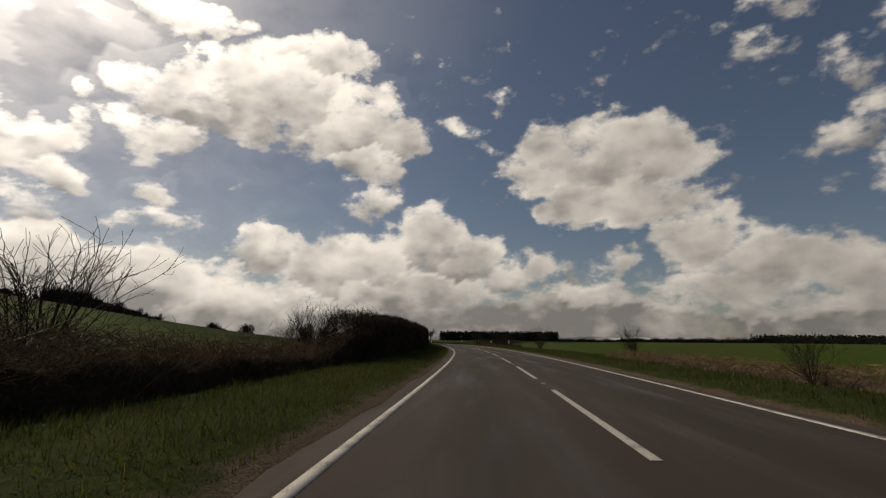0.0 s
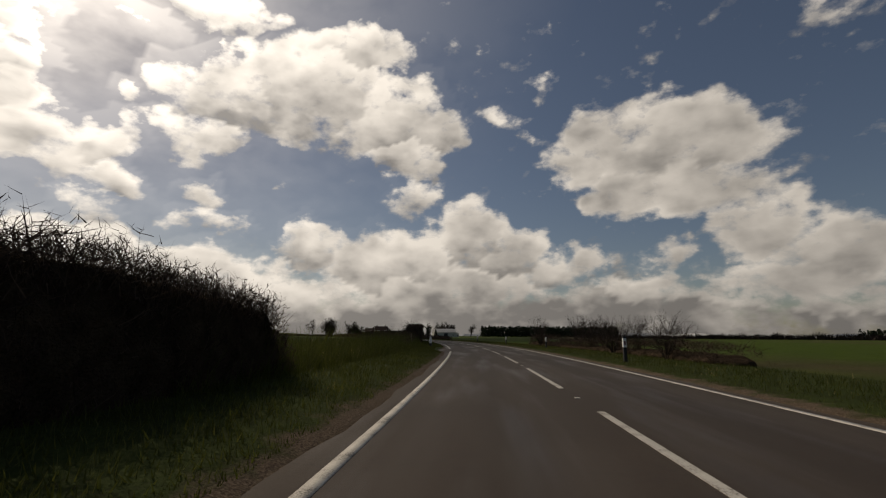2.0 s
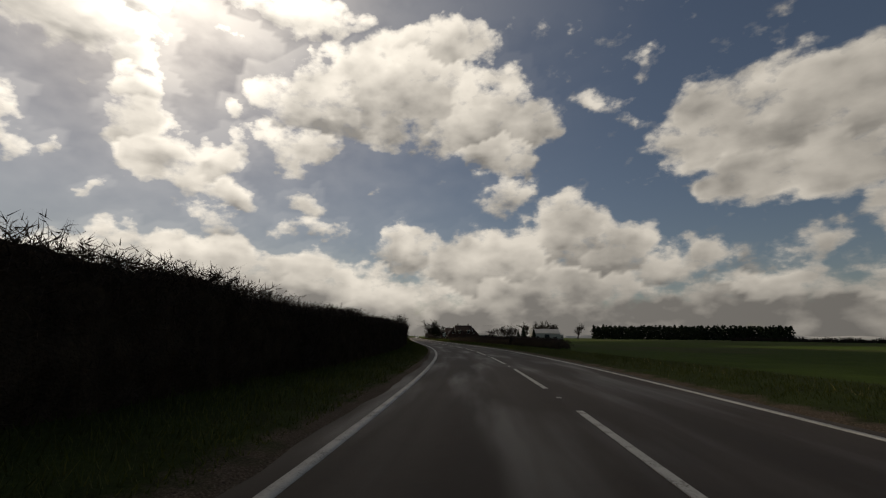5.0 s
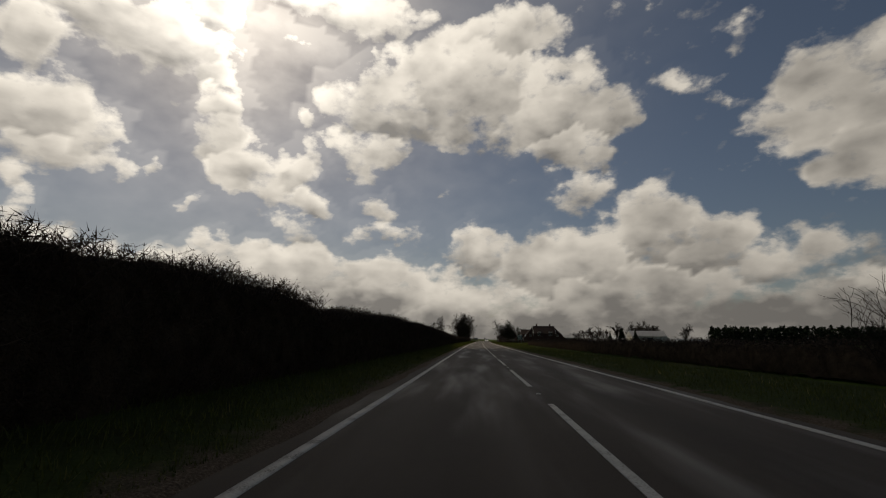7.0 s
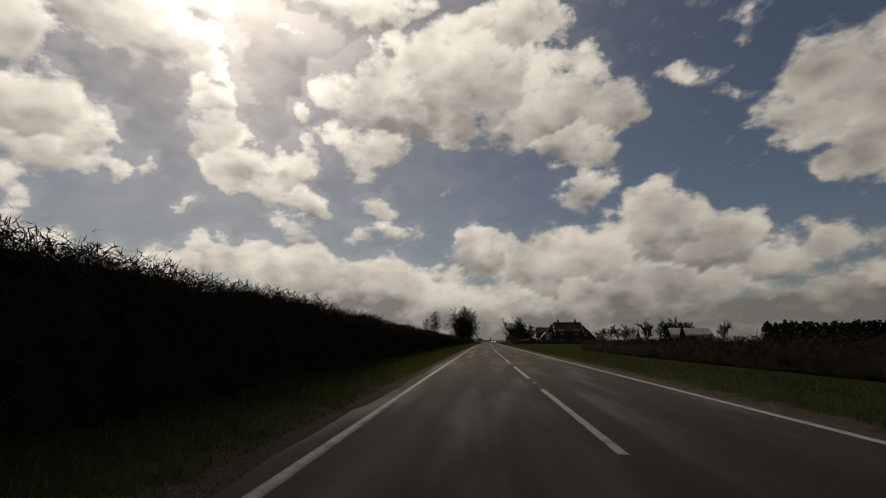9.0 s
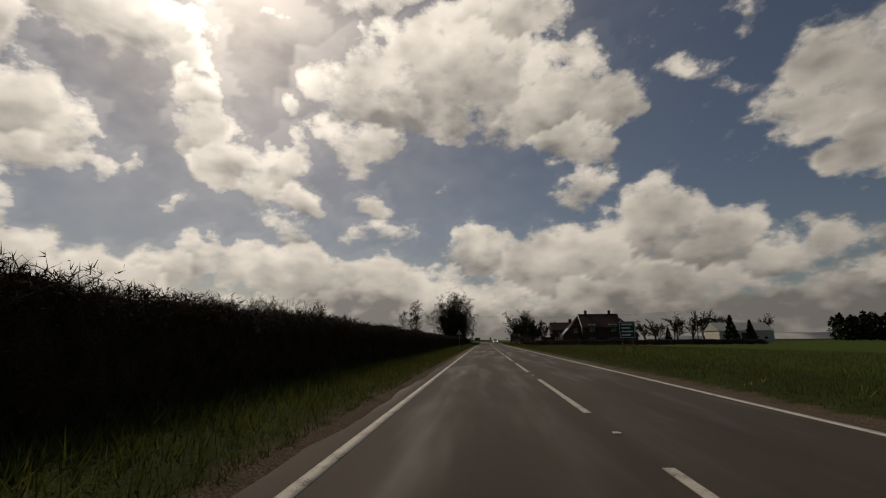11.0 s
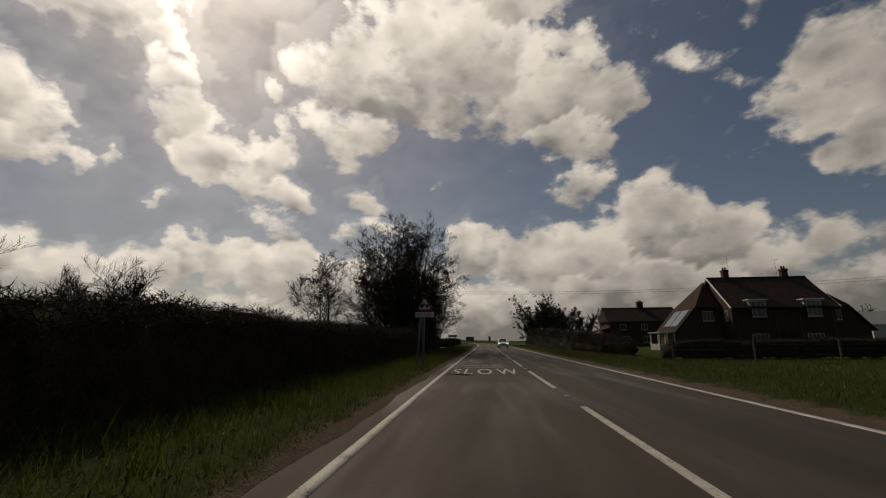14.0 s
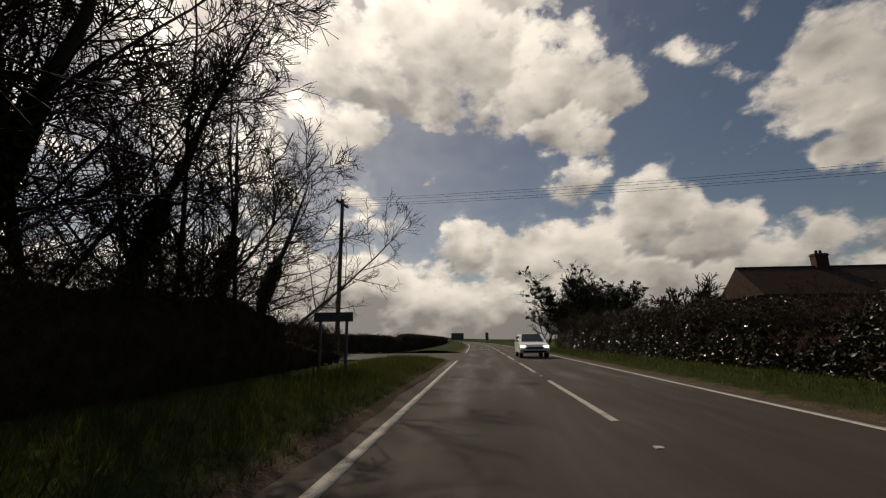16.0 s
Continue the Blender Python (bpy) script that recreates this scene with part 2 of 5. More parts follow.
def tubes(segs, k=3):
    """Prisms from rows of two ends and two radii."""
    segs = np.asarray(segs, float)
    a, b = segs[:, 0:3], segs[:, 3:6]
    d = b - a
    d /= np.linalg.norm(d, axis=1, keepdims=True) + 1e-9
    ref = np.where(np.abs(d[:, 2:3]) < 0.9, np.array([[0, 0, 1.0]]), np.array([[1.0, 0, 0]]))
    u = np.cross(d, ref)
    u /= np.linalg.norm(u, axis=1, keepdims=True) + 1e-9
    v = np.cross(d, u)
    ring = []
    for end, r in ((a, segs[:, 6]), (b, segs[:, 7])):
        for i in range(k):
            w = 2 * math.pi * i / k
            ring.append(end + (u * math.cos(w) + v * math.sin(w)) * r[:, None])
    verts = np.stack(ring, 1).reshape(-1, 3)
    base = np.arange(len(segs))[:, None] * 2 * k
    faces = np.concatenate([np.stack([base[:, 0] + i, base[:, 0] + (i + 1) % k, base[:, 0] + k + (i + 1) % k, base[:, 0] + k + i], 1) for i in range(k)])
    return verts, faces


def ribbon(name, cross, s0, s1, step, mat, parent=None, smooth=True):
    """A strip along the road: cross gives rows of (l, z)."""
    ss = np.linspace(s0, s1, max(2, int((s1 - s0) / step) + 1))
    verts, lane = [], []
    for s in ss:
        for l, z in cross(s):
            verts.append(at(s, l, z))
            lane.append((l, s, 0))
    n = len(cross(s0))
    faces = [(i * n + j, i * n + j + 1, (i + 1) * n + j + 1, (i + 1) * n + j) for i in range(len(ss) - 1) for j in range(n - 1)]
    me = mesh_of(name, np.array([tuple(v) for v in verts]), faces, mat, smooth)
    attr = me.attributes.new("lane", "FLOAT_VECTOR", "POINT")
    attr.data.foreach_set("vector", np.array(lane, np.float32).ravel())
    ob = new(name, me)
    ob.parent = parent
    return ob


def hill(x, y):
    """Height of the land: a field that climbs away on the inside of the bend, and gentle swells."""
    s, l = across(x, y)
    x, y = np.asarray(x, float).ravel(), np.asarray(y, float).ravel()
    up = np.clip((-l - 14) / 150, 0, 1)
    up = up * up * (3 - 2 * up)
    along = np.clip(1.25 - s / 520, 0.35, 1.0)
    swell = 0.25 * np.sin(x * 0.021 + 1) * np.sin(y * 0.017) * np.clip((np.abs(l) - 20) / 60, 0, 1)
    return -0.08 + 17.5 * up * along + swell


def ground_z(p):
    return float(hill([p[0]], [p[1]])[0])


# ---------- ground, road and verges ----------
def spaced(lo, hi, fine_lo, fine_hi, step):
    mid = np.arange(fine_lo, fine_hi + step, step)
    left = fine_lo - np.cumsum(step * 1.35 ** np.arange(1, 60))
    right = mid[-1] + np.cumsum(step * 1.35 ** np.arange(1, 60))
    return np.concatenate([left[left > lo][::-1], mid, right[right < hi]])


gx, gy = spaced(-4500, 4500, -420, 160, 7), spaced(-4500, 4500, -60, 620, 7)
GX, GY = np.meshgrid(gx, gy)
gv = np.stack([GX.ravel(), GY.ravel(), hill(GX, GY)], 1)
ii, jj = np.meshgrid(np.arange(len(gy) - 1), np.arange(len(gx) - 1), indexing="ij")
q = (ii * len(gx) + jj).ravel()
gf = np.stack([q, q + 1, q + 1 + len(gx), q + len(gx)], 1)
ground = tagged(new("ground", mesh_of("ground", gv, gf, FIELD, True)), "rolling green and brown farm fields around the road", "ground", kind="structure")

HALF = 3.0


def road_cross(s):
    return [(l, 0.05 - 0.012 * abs(l)) for l in (-3.75, -3.45, -2.4, -1.2, 0, 1.2, 2.4, 3.45, 3.75)]


road = tagged(ribbon("road", road_cross, -120, 880, 2.5, ASPHALT), "worn grey two-lane asphalt country road", "road", kind="structure")


def lz(l):
    return 0.05 - 0.012 * abs(l)


def line_cross(mid, half):
    return lambda s: [(mid - half, lz(mid - half) - 0.004), (mid - half, lz(mid - half) + 0.007), (mid + half, lz(mid + half) + 0.007), (mid + half, lz(mid + half) - 0.004)]


for name, l, spans in (("edge_line", -HALF - 0.12, [(-100, 91.2), (98.2, 446), (461, 700)]), ("edge_line", HALF + 0.25, [(-100, 700)])):
    for a, b in spans:
        ribbon(name, line_cross(l, 0.075), a, b, 2.0, PAINT, road)
bm = a_box(-0.055, 0.055, -3, 3, -0.004, 0.008)
dash_mesh = bpy.data.meshes.new("centre_dash")
bm.to_mesh(dash_mesh)
bm.free()
dash_mesh.materials.append(PAINT)
bm = a_box(-0.045, 0.045, -0.055, 0.055, -0.01, 0.012, bevel=0.006)
stud_mesh = bpy.data.meshes.new("road_stud")
bm.to_mesh(stud_mesh)
bm.free()
stud_mesh.materials.append(PAINT)
for i in range(-9, 70):
    s = 10.6 + 9 * i + 1.5
    ob = new("road_stud", stud_mesh)
    ob.parent = road
    ob.matrix_world = Matrix.Translation(at(s, 0, 0.05)) @ pose(0, 0, 0, 0, 0, math.degrees(heading(s)))
    s = 10.6 + 9 * i - 3
    ob = new("centre_dash", dash_mesh)
    ob.parent = road
    ob.matrix_world = Matrix.Translation(at(s, 0, 0.05)) @ pose(0, 0, 0, 0, 0, math.degrees(heading(s)))

# ---------- sky with its clouds: bearing, height, half width and half height in degrees ----------
TALL = [(-39.8, 29.5, 8.7, 5.3), (-28.4, 32.3, 12.1, 7.1), (-18.2, 29.0, 10.6, 5.9), (-24.2, 37.1, 9.0, 3.6), (-9.3, 28.4, 4.8, 3.8), (-42.8, 24.5, 5.4, 2.8), (-14.7, 24.6, 5.1, 3.0)]
HOOK = [(-61.0, 26.8, 3.4, 2.6), (-60.6, 23.2, 2.9, 3.2), (-57.9, 20.2, 3.6, 3.0), (-54.2, 18.8, 4.0, 2.9), (-51.2, 20.2, 3.2, 3.0), (-50.0, 22.9, 2.7, 2.4), (-48.6, 17.4, 3.2, 1.9), (-51.0, 27.2, 2.4, 1.2)]
# cloud added above the view, across the sun, to shade the bend
ADDED_SHADE = [(-62.6, 41.2, 4.9, 2.9)]
# faint clouds added to dim the sun over the later stretch
ADDED_THIN = [(-59.8, 38.8, 4.4, 3.2), (-55.8, 35.6, 5.4, 3.6)]
SUNWARD = [(-70.5, 32.0, 10.0, 3.6), (-79.1, 28.1, 4.0, 2.8), (-64.8, 36.4, 4.6, 3.0), (-44.3, 39.7, 13.7, 2.8), (-63.2, 30.3, 2.7, 2.6)]
EAST = [(-76.0, 21.5, 4.6, 4.0), (-72.6, 20.0, 3.4, 3.2), (-77.5, 21.3, 2.4, 3.1), (-74.5, 18.4, 4.4, 3.0), (-78.3, 15.7, 1.9, 1.6), (-71.0, 17.5, 2.9, 1.7)]
SCRAPS = [(-66.7, 18.5, 1.6, 1.7), (-63.9, 15.4, 1.1, 0.8), (-77.5, 13.2, 2.7, 1.8), (-40.2, 17.5, 2.7, 2.2), (-39.4, 13.5, 4.5, 1.8), (-13.6, 19.3, 3.2, 2.8), (-51.6, 13.2, 2.7, 2.8)]
BANK = [(-60.6, 9.4, 2.9, 2.6), (-57.2, 9.3, 3.1, 2.4), (-64.7, 8.0, 4.8, 2.2), (-49.3, 8.0, 8.2, 3.2), (-42.1, 6.8, 10.8, 3.6), (-26.5, 11.3, 5.2, 3.3), (-16.3, 9.9, 10.4, 4.6), (-6.1, 12.9, 6.2, 4.3), (-0.4, 10.7, 5.5, 3.8), (4.1, 8.3, 4.4, 2.7), (-9.8, 6.1, 13.9, 3.4), (-31.0, 5.1, 22.5, 2.9), (-69.6, 6.4, 7.1, 2.9), (-78.3, 8.2, 5.1, 3.1)]
WEST = [(16.0, 25.5, 5.4, 5.0), (19.8, 19.2, 4.2, 3.2), (24.9, 25.3, 9.0, 4.7), (31.3, 24.3, 5.4, 4.5), (27.7, 18.8, 7.7, 4.0), (33.8, 13.8, 5.5, 3.5), (40.8, 10.7, 6.2, 3.2), (46.2, 8.7, 4.8, 3.5), (14.0, 10.8, 3.4, 2.4), (24.6, 10.5, 4.2, 2.3), (21.5, 7.6, 4.4, 1.9), (35.9, 7.3, 11.4, 2.7)]
WISPS = [(0.0, 28.8, 3.4, 1.4), (2.4, 27.6, 2.4, 0.9), (5.4, 33.2, 2.6, 1.3), (41.6, 35.5, 5.1, 1.9), (40.1, 31.8, 3.2, 1.7), (45.6, 21.0, 3.8, 2.9), (48.4, 15.9, 3.4, 3.4), (51.5, 29.7, 3.3, 2.5), (45.9, 27.0, 2.4, 3.3), (42.3, 20.1, 2.1, 2.4)]


def cloud_material():
    k = Shade("clouds")
    for n in list(k.nodes):
        if n.type == "BSDF_PRINCIPLED":
            k.nodes.remove(n)
    cover = k.node("ShaderNodeAttribute")
    cover.attribute_name = "cover"
    glow = k.node("ShaderNodeAttribute")
    glow.attribute_name = "glow"
    way = k.node("ShaderNodeVectorMath", i0=k.coord)
    way.operation = "NORMALIZE"
    flat = k.node("ShaderNodeVectorMath", i0=way.outputs[0], i1=(1, 1, 1.6))
    flat.operation = "MULTIPLY"
    belly = k.node("ShaderNodeAttribute")
    belly.attribute_name = "belly"

    def lumps(vector, sizes, detail, gain):
        """Rounded heads of cumulus at some sizes, and shreds."""
        total = None
        for scale, amount in sizes:
            bent = k.node("ShaderNodeTexNoise", Vector=vector, Scale=scale * 1.1, Detail=2.0)
            shift = k.node("ShaderNodeVectorMath", i0=bent.outputs["Color"], i1=(1.1 / scale, 1.1 / scale, 1.1 / scale))
            shift.operation = "MULTIPLY"
            there = k.node("ShaderNodeVectorMath", i0=vector, i1=shift.outputs[0])
            cell = k.node("ShaderNodeTexVoronoi", Vector=there.outputs[0], Scale=scale)
            cell.feature = "SMOOTH_F1"
            cell.inputs["Smoothness"].default_value = 0.6
            one = k.math("MULTIPLY", k.math("SUBTRACT", 0.42, cell.outputs["Distance"]), amount)
            total = one if total is None else k.math("ADD", total, one)
        return k.math("ADD", total, k.math("MULTIPLY", k.math("SUBTRACT", k.noise(17, detail, 0.66, vector), 0.5), gain))

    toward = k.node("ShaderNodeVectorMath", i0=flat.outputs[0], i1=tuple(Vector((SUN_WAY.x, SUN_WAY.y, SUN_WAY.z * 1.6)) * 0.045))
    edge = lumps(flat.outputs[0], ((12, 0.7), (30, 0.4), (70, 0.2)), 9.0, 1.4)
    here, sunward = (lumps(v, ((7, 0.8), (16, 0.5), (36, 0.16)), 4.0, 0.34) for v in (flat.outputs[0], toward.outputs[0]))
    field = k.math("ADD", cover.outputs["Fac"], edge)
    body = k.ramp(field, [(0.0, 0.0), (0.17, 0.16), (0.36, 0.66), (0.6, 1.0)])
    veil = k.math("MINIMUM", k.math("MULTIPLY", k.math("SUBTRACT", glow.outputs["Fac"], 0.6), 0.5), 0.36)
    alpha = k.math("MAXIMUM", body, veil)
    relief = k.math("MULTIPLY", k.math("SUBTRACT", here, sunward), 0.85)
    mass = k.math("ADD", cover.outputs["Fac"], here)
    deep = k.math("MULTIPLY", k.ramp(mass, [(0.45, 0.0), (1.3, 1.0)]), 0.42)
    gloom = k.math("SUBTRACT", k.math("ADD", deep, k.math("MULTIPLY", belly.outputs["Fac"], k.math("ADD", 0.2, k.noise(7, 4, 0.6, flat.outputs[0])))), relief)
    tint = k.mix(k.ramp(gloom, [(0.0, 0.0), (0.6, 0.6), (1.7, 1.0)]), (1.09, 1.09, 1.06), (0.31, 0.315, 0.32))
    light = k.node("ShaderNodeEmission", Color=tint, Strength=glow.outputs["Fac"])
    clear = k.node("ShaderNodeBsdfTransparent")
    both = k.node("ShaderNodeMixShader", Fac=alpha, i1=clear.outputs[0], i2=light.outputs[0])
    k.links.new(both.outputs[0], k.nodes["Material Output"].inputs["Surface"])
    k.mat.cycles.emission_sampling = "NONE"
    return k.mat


def cloud_dome():
    hub = at(191.3, -1.25, 0)
    az, el = np.arange(-180, 180.01, 0.6), np.concatenate([np.arange(-1.2, 46, 0.4), np.arange(46, 90.1, 2)])
    A, E = np.meshgrid(az, el)
    A, E = A.ravel(), E.ravel()
    a, e = np.radians(A), np.radians(E)
    d = np.stack([np.sin(a) * np.cos(e), np.cos(a) * np.cos(e), np.sin(e)], 1)
    wob = np.array([(noise.noise(Vector(v) * 16), noise.noise(Vector(v) * 16 + Vector((9, 3, 1))), noise.fractal(Vector(v) * 5 * Vector((1, 1, 1.7)).length / 2, 0.6, 2.1, 4)) for v in d])
    more = np.array([(noise.noise(Vector(v) * 8 + Vector((4, 4, 4))), noise.noise(Vector(v) * 8 + Vector((1, 7, 2)))) for v in d])
    shred = np.array([(noise.noise(Vector(v) * 34), noise.noise(Vector(v) * 34 + Vector((5, 1, 8)))) for v in d])
    wa, we = A + 1.7 * wob[:, 0] + 2.2 * more[:, 0] + 1.3 * shred[:, 0], E + 1.2 * wob[:, 1] + 1.6 * more[:, 1] + 1.0 * shred[:, 1]
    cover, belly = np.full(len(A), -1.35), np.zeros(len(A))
    for group, gain in ((TALL, 1.0), (HOOK, 0.95), (ADDED_SHADE, 1.9), (ADDED_THIN, 0.08), (SUNWARD, 1.2), (EAST, 0.9), (SCRAPS, 0.78), (BANK, 1.12), (WEST, 1.02), (WISPS, 0.55)):
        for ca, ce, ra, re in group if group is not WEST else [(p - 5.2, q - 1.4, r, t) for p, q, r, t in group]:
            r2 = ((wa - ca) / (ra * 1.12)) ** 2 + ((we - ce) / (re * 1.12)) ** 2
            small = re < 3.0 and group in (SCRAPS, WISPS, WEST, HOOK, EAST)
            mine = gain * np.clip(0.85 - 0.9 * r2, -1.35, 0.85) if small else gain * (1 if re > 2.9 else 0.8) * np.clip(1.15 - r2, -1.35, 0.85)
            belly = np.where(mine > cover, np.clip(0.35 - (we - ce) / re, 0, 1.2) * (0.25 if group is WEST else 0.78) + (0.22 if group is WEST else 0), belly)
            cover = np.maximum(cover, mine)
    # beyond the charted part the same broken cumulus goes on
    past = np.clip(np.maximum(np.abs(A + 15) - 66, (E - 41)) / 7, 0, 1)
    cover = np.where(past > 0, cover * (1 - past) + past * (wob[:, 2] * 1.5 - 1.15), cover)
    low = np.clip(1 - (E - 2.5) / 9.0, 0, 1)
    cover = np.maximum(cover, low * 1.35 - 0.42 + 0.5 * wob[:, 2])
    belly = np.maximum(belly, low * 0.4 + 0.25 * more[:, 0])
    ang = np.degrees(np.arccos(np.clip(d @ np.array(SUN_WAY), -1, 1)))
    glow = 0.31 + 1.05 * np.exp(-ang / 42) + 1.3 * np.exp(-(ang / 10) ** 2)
    n, m = len(az), len(el)
    ii, jj = np.meshgrid(np.arange(m - 1), np.arange(n - 1), indexing="ij")
    q = (ii * n + jj).ravel()
    # the cloud base lies lower towards the sun, and the low banks are far off
    base = np.interp(A, [-95, -75, -45, -10, 60, 85], [1100, 750, 700, 1350, 1350, 1100])
    far = ((np.maximum(d[:, 2:3], 0) / base[:, None]) ** 4 + (1 / 4400) ** 4) ** -0.25
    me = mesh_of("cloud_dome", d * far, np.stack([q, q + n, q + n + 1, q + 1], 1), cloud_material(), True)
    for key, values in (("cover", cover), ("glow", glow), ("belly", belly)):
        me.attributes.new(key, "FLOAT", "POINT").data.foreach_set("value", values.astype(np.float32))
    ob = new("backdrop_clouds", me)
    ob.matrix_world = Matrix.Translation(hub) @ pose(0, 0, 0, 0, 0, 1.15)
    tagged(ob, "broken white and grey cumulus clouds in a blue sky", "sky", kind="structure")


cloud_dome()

# ---------- verges ----------


def verge_left(s):
    w = 0.05 * math.sin(s * 0.9) + 0.04 * math.sin(s * 2.3 + 1)
    back = 0.6 * math.sin(math.pi * min(1, max(0, (s - 90.5) / 8))) ** 0.5
    return [(-3.5 + w - back, 0.0), (-3.62 + w - back, 0.05), (-4.2 - 0.75 * back, 0.12), (-5.2, 0.2 + 0.4 * abs(w)), (-6.4, 0.24), (-8.5, 0.12), (-10.5, -0.3)]


def verge_right(s):
    w = 0.05 * math.sin(s * 0.8 + 2) + 0.04 * math.sin(s * 2.1)
    return [(3.6 + w, -0.005), (3.72 + w, 0.05), (4.35, 0.1), (5.6, 0.12 + 0.4 * abs(w)), (7.2, 0.1), (9.5, 0.0), (11.5, -0.3)]


for name, cross, spans in (("verge_left", verge_left, [(-115, 446.5), (460.5, 700)]), ("verge_right", verge_right, [(-115, 700)])):
    for a, b in spans:
        tagged(ribbon(name, cross, a, b, 1.0, TURF), "rough grass verge beside the road", "verge", kind="structure")


def grass(name, s0, s1, l0, l1, per_metre, tall, mat, cross, rng, label):
    """Blades of grass, each a bent three-sided sliver."""
    n = int((s1 - s0) * per_metre)
    s, u = rng.uniform(s0, s1, n), rng.uniform(0, 1, n) ** 1.3
    l = l0 + (l1 - l0) * u
    prof = np.array(cross(50.0))
    order = np.argsort(prof[:, 0])
    z = np.interp(l, prof[order, 0], prof[order, 1]) - 0.02
    h = np.interp(s, _s, _h)
    x = np.interp(s, _s, _x) + l * np.cos(h)
    y = np.interp(s, _s, _y) + l * np.sin(h)
    clump = 0.5 + 0.5 * np.sin(s * 2.1 + np.sin(l * 3.0) * 2) * np.sin(l * 2.7 + s * 0.37)
    tall = tall * rng.uniform(0.45, 1.25, n) * (0.6 + 0.6 * clump) * (0.4 + 0.6 * np.minimum(1, np.abs(l - l0) / 0.7))
    lean, turn = rng.normal(0, 0.35, (2, n)) * tall, rng.uniform(0, 6.28, n)
    w = rng.uniform(0.004, 0.008, n)
    foot = np.stack([x, y, z], 1)
    side = np.stack([np.cos(turn) * w, np.sin(turn) * w, np.zeros(n)], 1)
    tip = foot + np.stack([lean[0], lean[1], tall], 1)
    verts = np.stack([foot - side * 1.4, foot + side * 1.4, tip], 1).reshape(-1, 3)
    tri = np.arange(3 * n).reshape(-1, 3)
    ob = new(name, mesh_of(name, verts, tri, mat))
    return tagged(ob, label, "grass", kind="stuff")


rng = np.random.default_rng(7)
for a, b, tall in ((-4, 89.5, 0.17), (99.5, 250, 0.17), (250, 446, 0.24)):
    grass("grass", a, b, -3.72, -6.8, 620, tall, BLADES, verge_left, rng, "tufted green grass on the verge below the hedge")
for a, b in ((0, 130), (130, 290), (290, 470)):
    grass("grass", a, b, 3.85, 8.5, 440, 0.17, DRY_BLADES, verge_right, rng, "rough green and straw-coloured grass on the open verge")

# ---------- hedges ----------


def hedge(s0, s1, l, wide, high, label, rng, per_metre=110, loose=0.0, fill=0.88, twig=HAWTHORN, heart=LITTER, crosswise=None, taper=1.2):
    """A hedge along the road, or across at s = crosswise: a rough dark heart and the twigs that stand out of it. high: metres, or (s, metres) pairs."""
    fill = fill if loose > 0.4 else 0.9
    ks = [(s0, high), (s1, high)] if isinstance(high, (int, float)) else high
    top = lambda s: np.interp(s, [k[0] for k in ks], [k[1] for k in ks]) + 0.07 * np.sin(s * 0.7) + 0.05 * np.sin(s * 1.9 + 1)

    def where(s, l):
        if crosswise is not None:
            s, l = crosswise + l, s
        h = np.interp(s, _s, _h)
        return np.interp(s, _s, _x) + l * np.cos(h), np.interp(s, _s, _y) + l * np.sin(h)

    base = where(np.array((s0 + s1) / 2), l)
    inv = np.array([float(base[0]), float(base[1]), 0.0])
    root = thing("hedge", label, "hedge", Matrix.Translation(Vector(inv)))
    ss = np.arange(s0, s1 + 0.01, 0.12 if abs(l) < 9.7 else 0.25)
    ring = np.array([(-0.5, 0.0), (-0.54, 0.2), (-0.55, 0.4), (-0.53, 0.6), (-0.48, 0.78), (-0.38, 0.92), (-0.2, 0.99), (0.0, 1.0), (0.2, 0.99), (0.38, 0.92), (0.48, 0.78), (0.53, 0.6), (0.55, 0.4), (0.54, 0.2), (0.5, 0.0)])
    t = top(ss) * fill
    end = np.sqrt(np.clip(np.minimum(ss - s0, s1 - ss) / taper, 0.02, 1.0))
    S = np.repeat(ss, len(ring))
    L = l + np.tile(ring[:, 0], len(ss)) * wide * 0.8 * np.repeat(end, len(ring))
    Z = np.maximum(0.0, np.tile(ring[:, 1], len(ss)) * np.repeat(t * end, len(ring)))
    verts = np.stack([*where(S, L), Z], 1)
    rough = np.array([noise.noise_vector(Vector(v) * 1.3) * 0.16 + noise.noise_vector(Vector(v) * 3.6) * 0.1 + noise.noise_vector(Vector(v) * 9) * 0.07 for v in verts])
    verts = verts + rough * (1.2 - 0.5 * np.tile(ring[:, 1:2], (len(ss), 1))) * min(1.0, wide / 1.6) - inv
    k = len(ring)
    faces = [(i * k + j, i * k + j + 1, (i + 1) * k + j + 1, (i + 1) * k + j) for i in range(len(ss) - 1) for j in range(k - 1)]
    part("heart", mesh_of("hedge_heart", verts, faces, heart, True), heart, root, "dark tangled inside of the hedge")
    near = 1.0 if l < 0 else -1.0
    n = int((s1 - s0) * per_metre * (2.3 if loose < 0.4 and abs(l) < 9 else 1.4))
    s = rng.uniform(s0, s1, n)
    thinned = 0.9 + 0.05 * np.sin(s * 1.3 + 2 * np.sin(s * 0.37))
    t = top(s) * (1 + loose * rng.normal(0, 0.06 + 0.06 * loose, n) * (1 + np.sin(s * 3.1) * 0.5)) * (1 - 0.16 * rng.uniform(0, 1, n) ** 3)
    e = np.sqrt(np.clip(np.minimum(s - s0, s1 - s) / taper, 0.05, 1.0))
    t *= e
    crown = rng.uniform(0, 1, n) < 0.72
    face = np.where(crown, rng.uniform(-0.5, 0.5, n), near * rng.uniform(0.3, 0.42, n))
    z0 = np.where(crown, t * rng.uniform(0.78 - 0.15 * loose, 0.92, n), t * rng.uniform(0.02, 0.72, n))
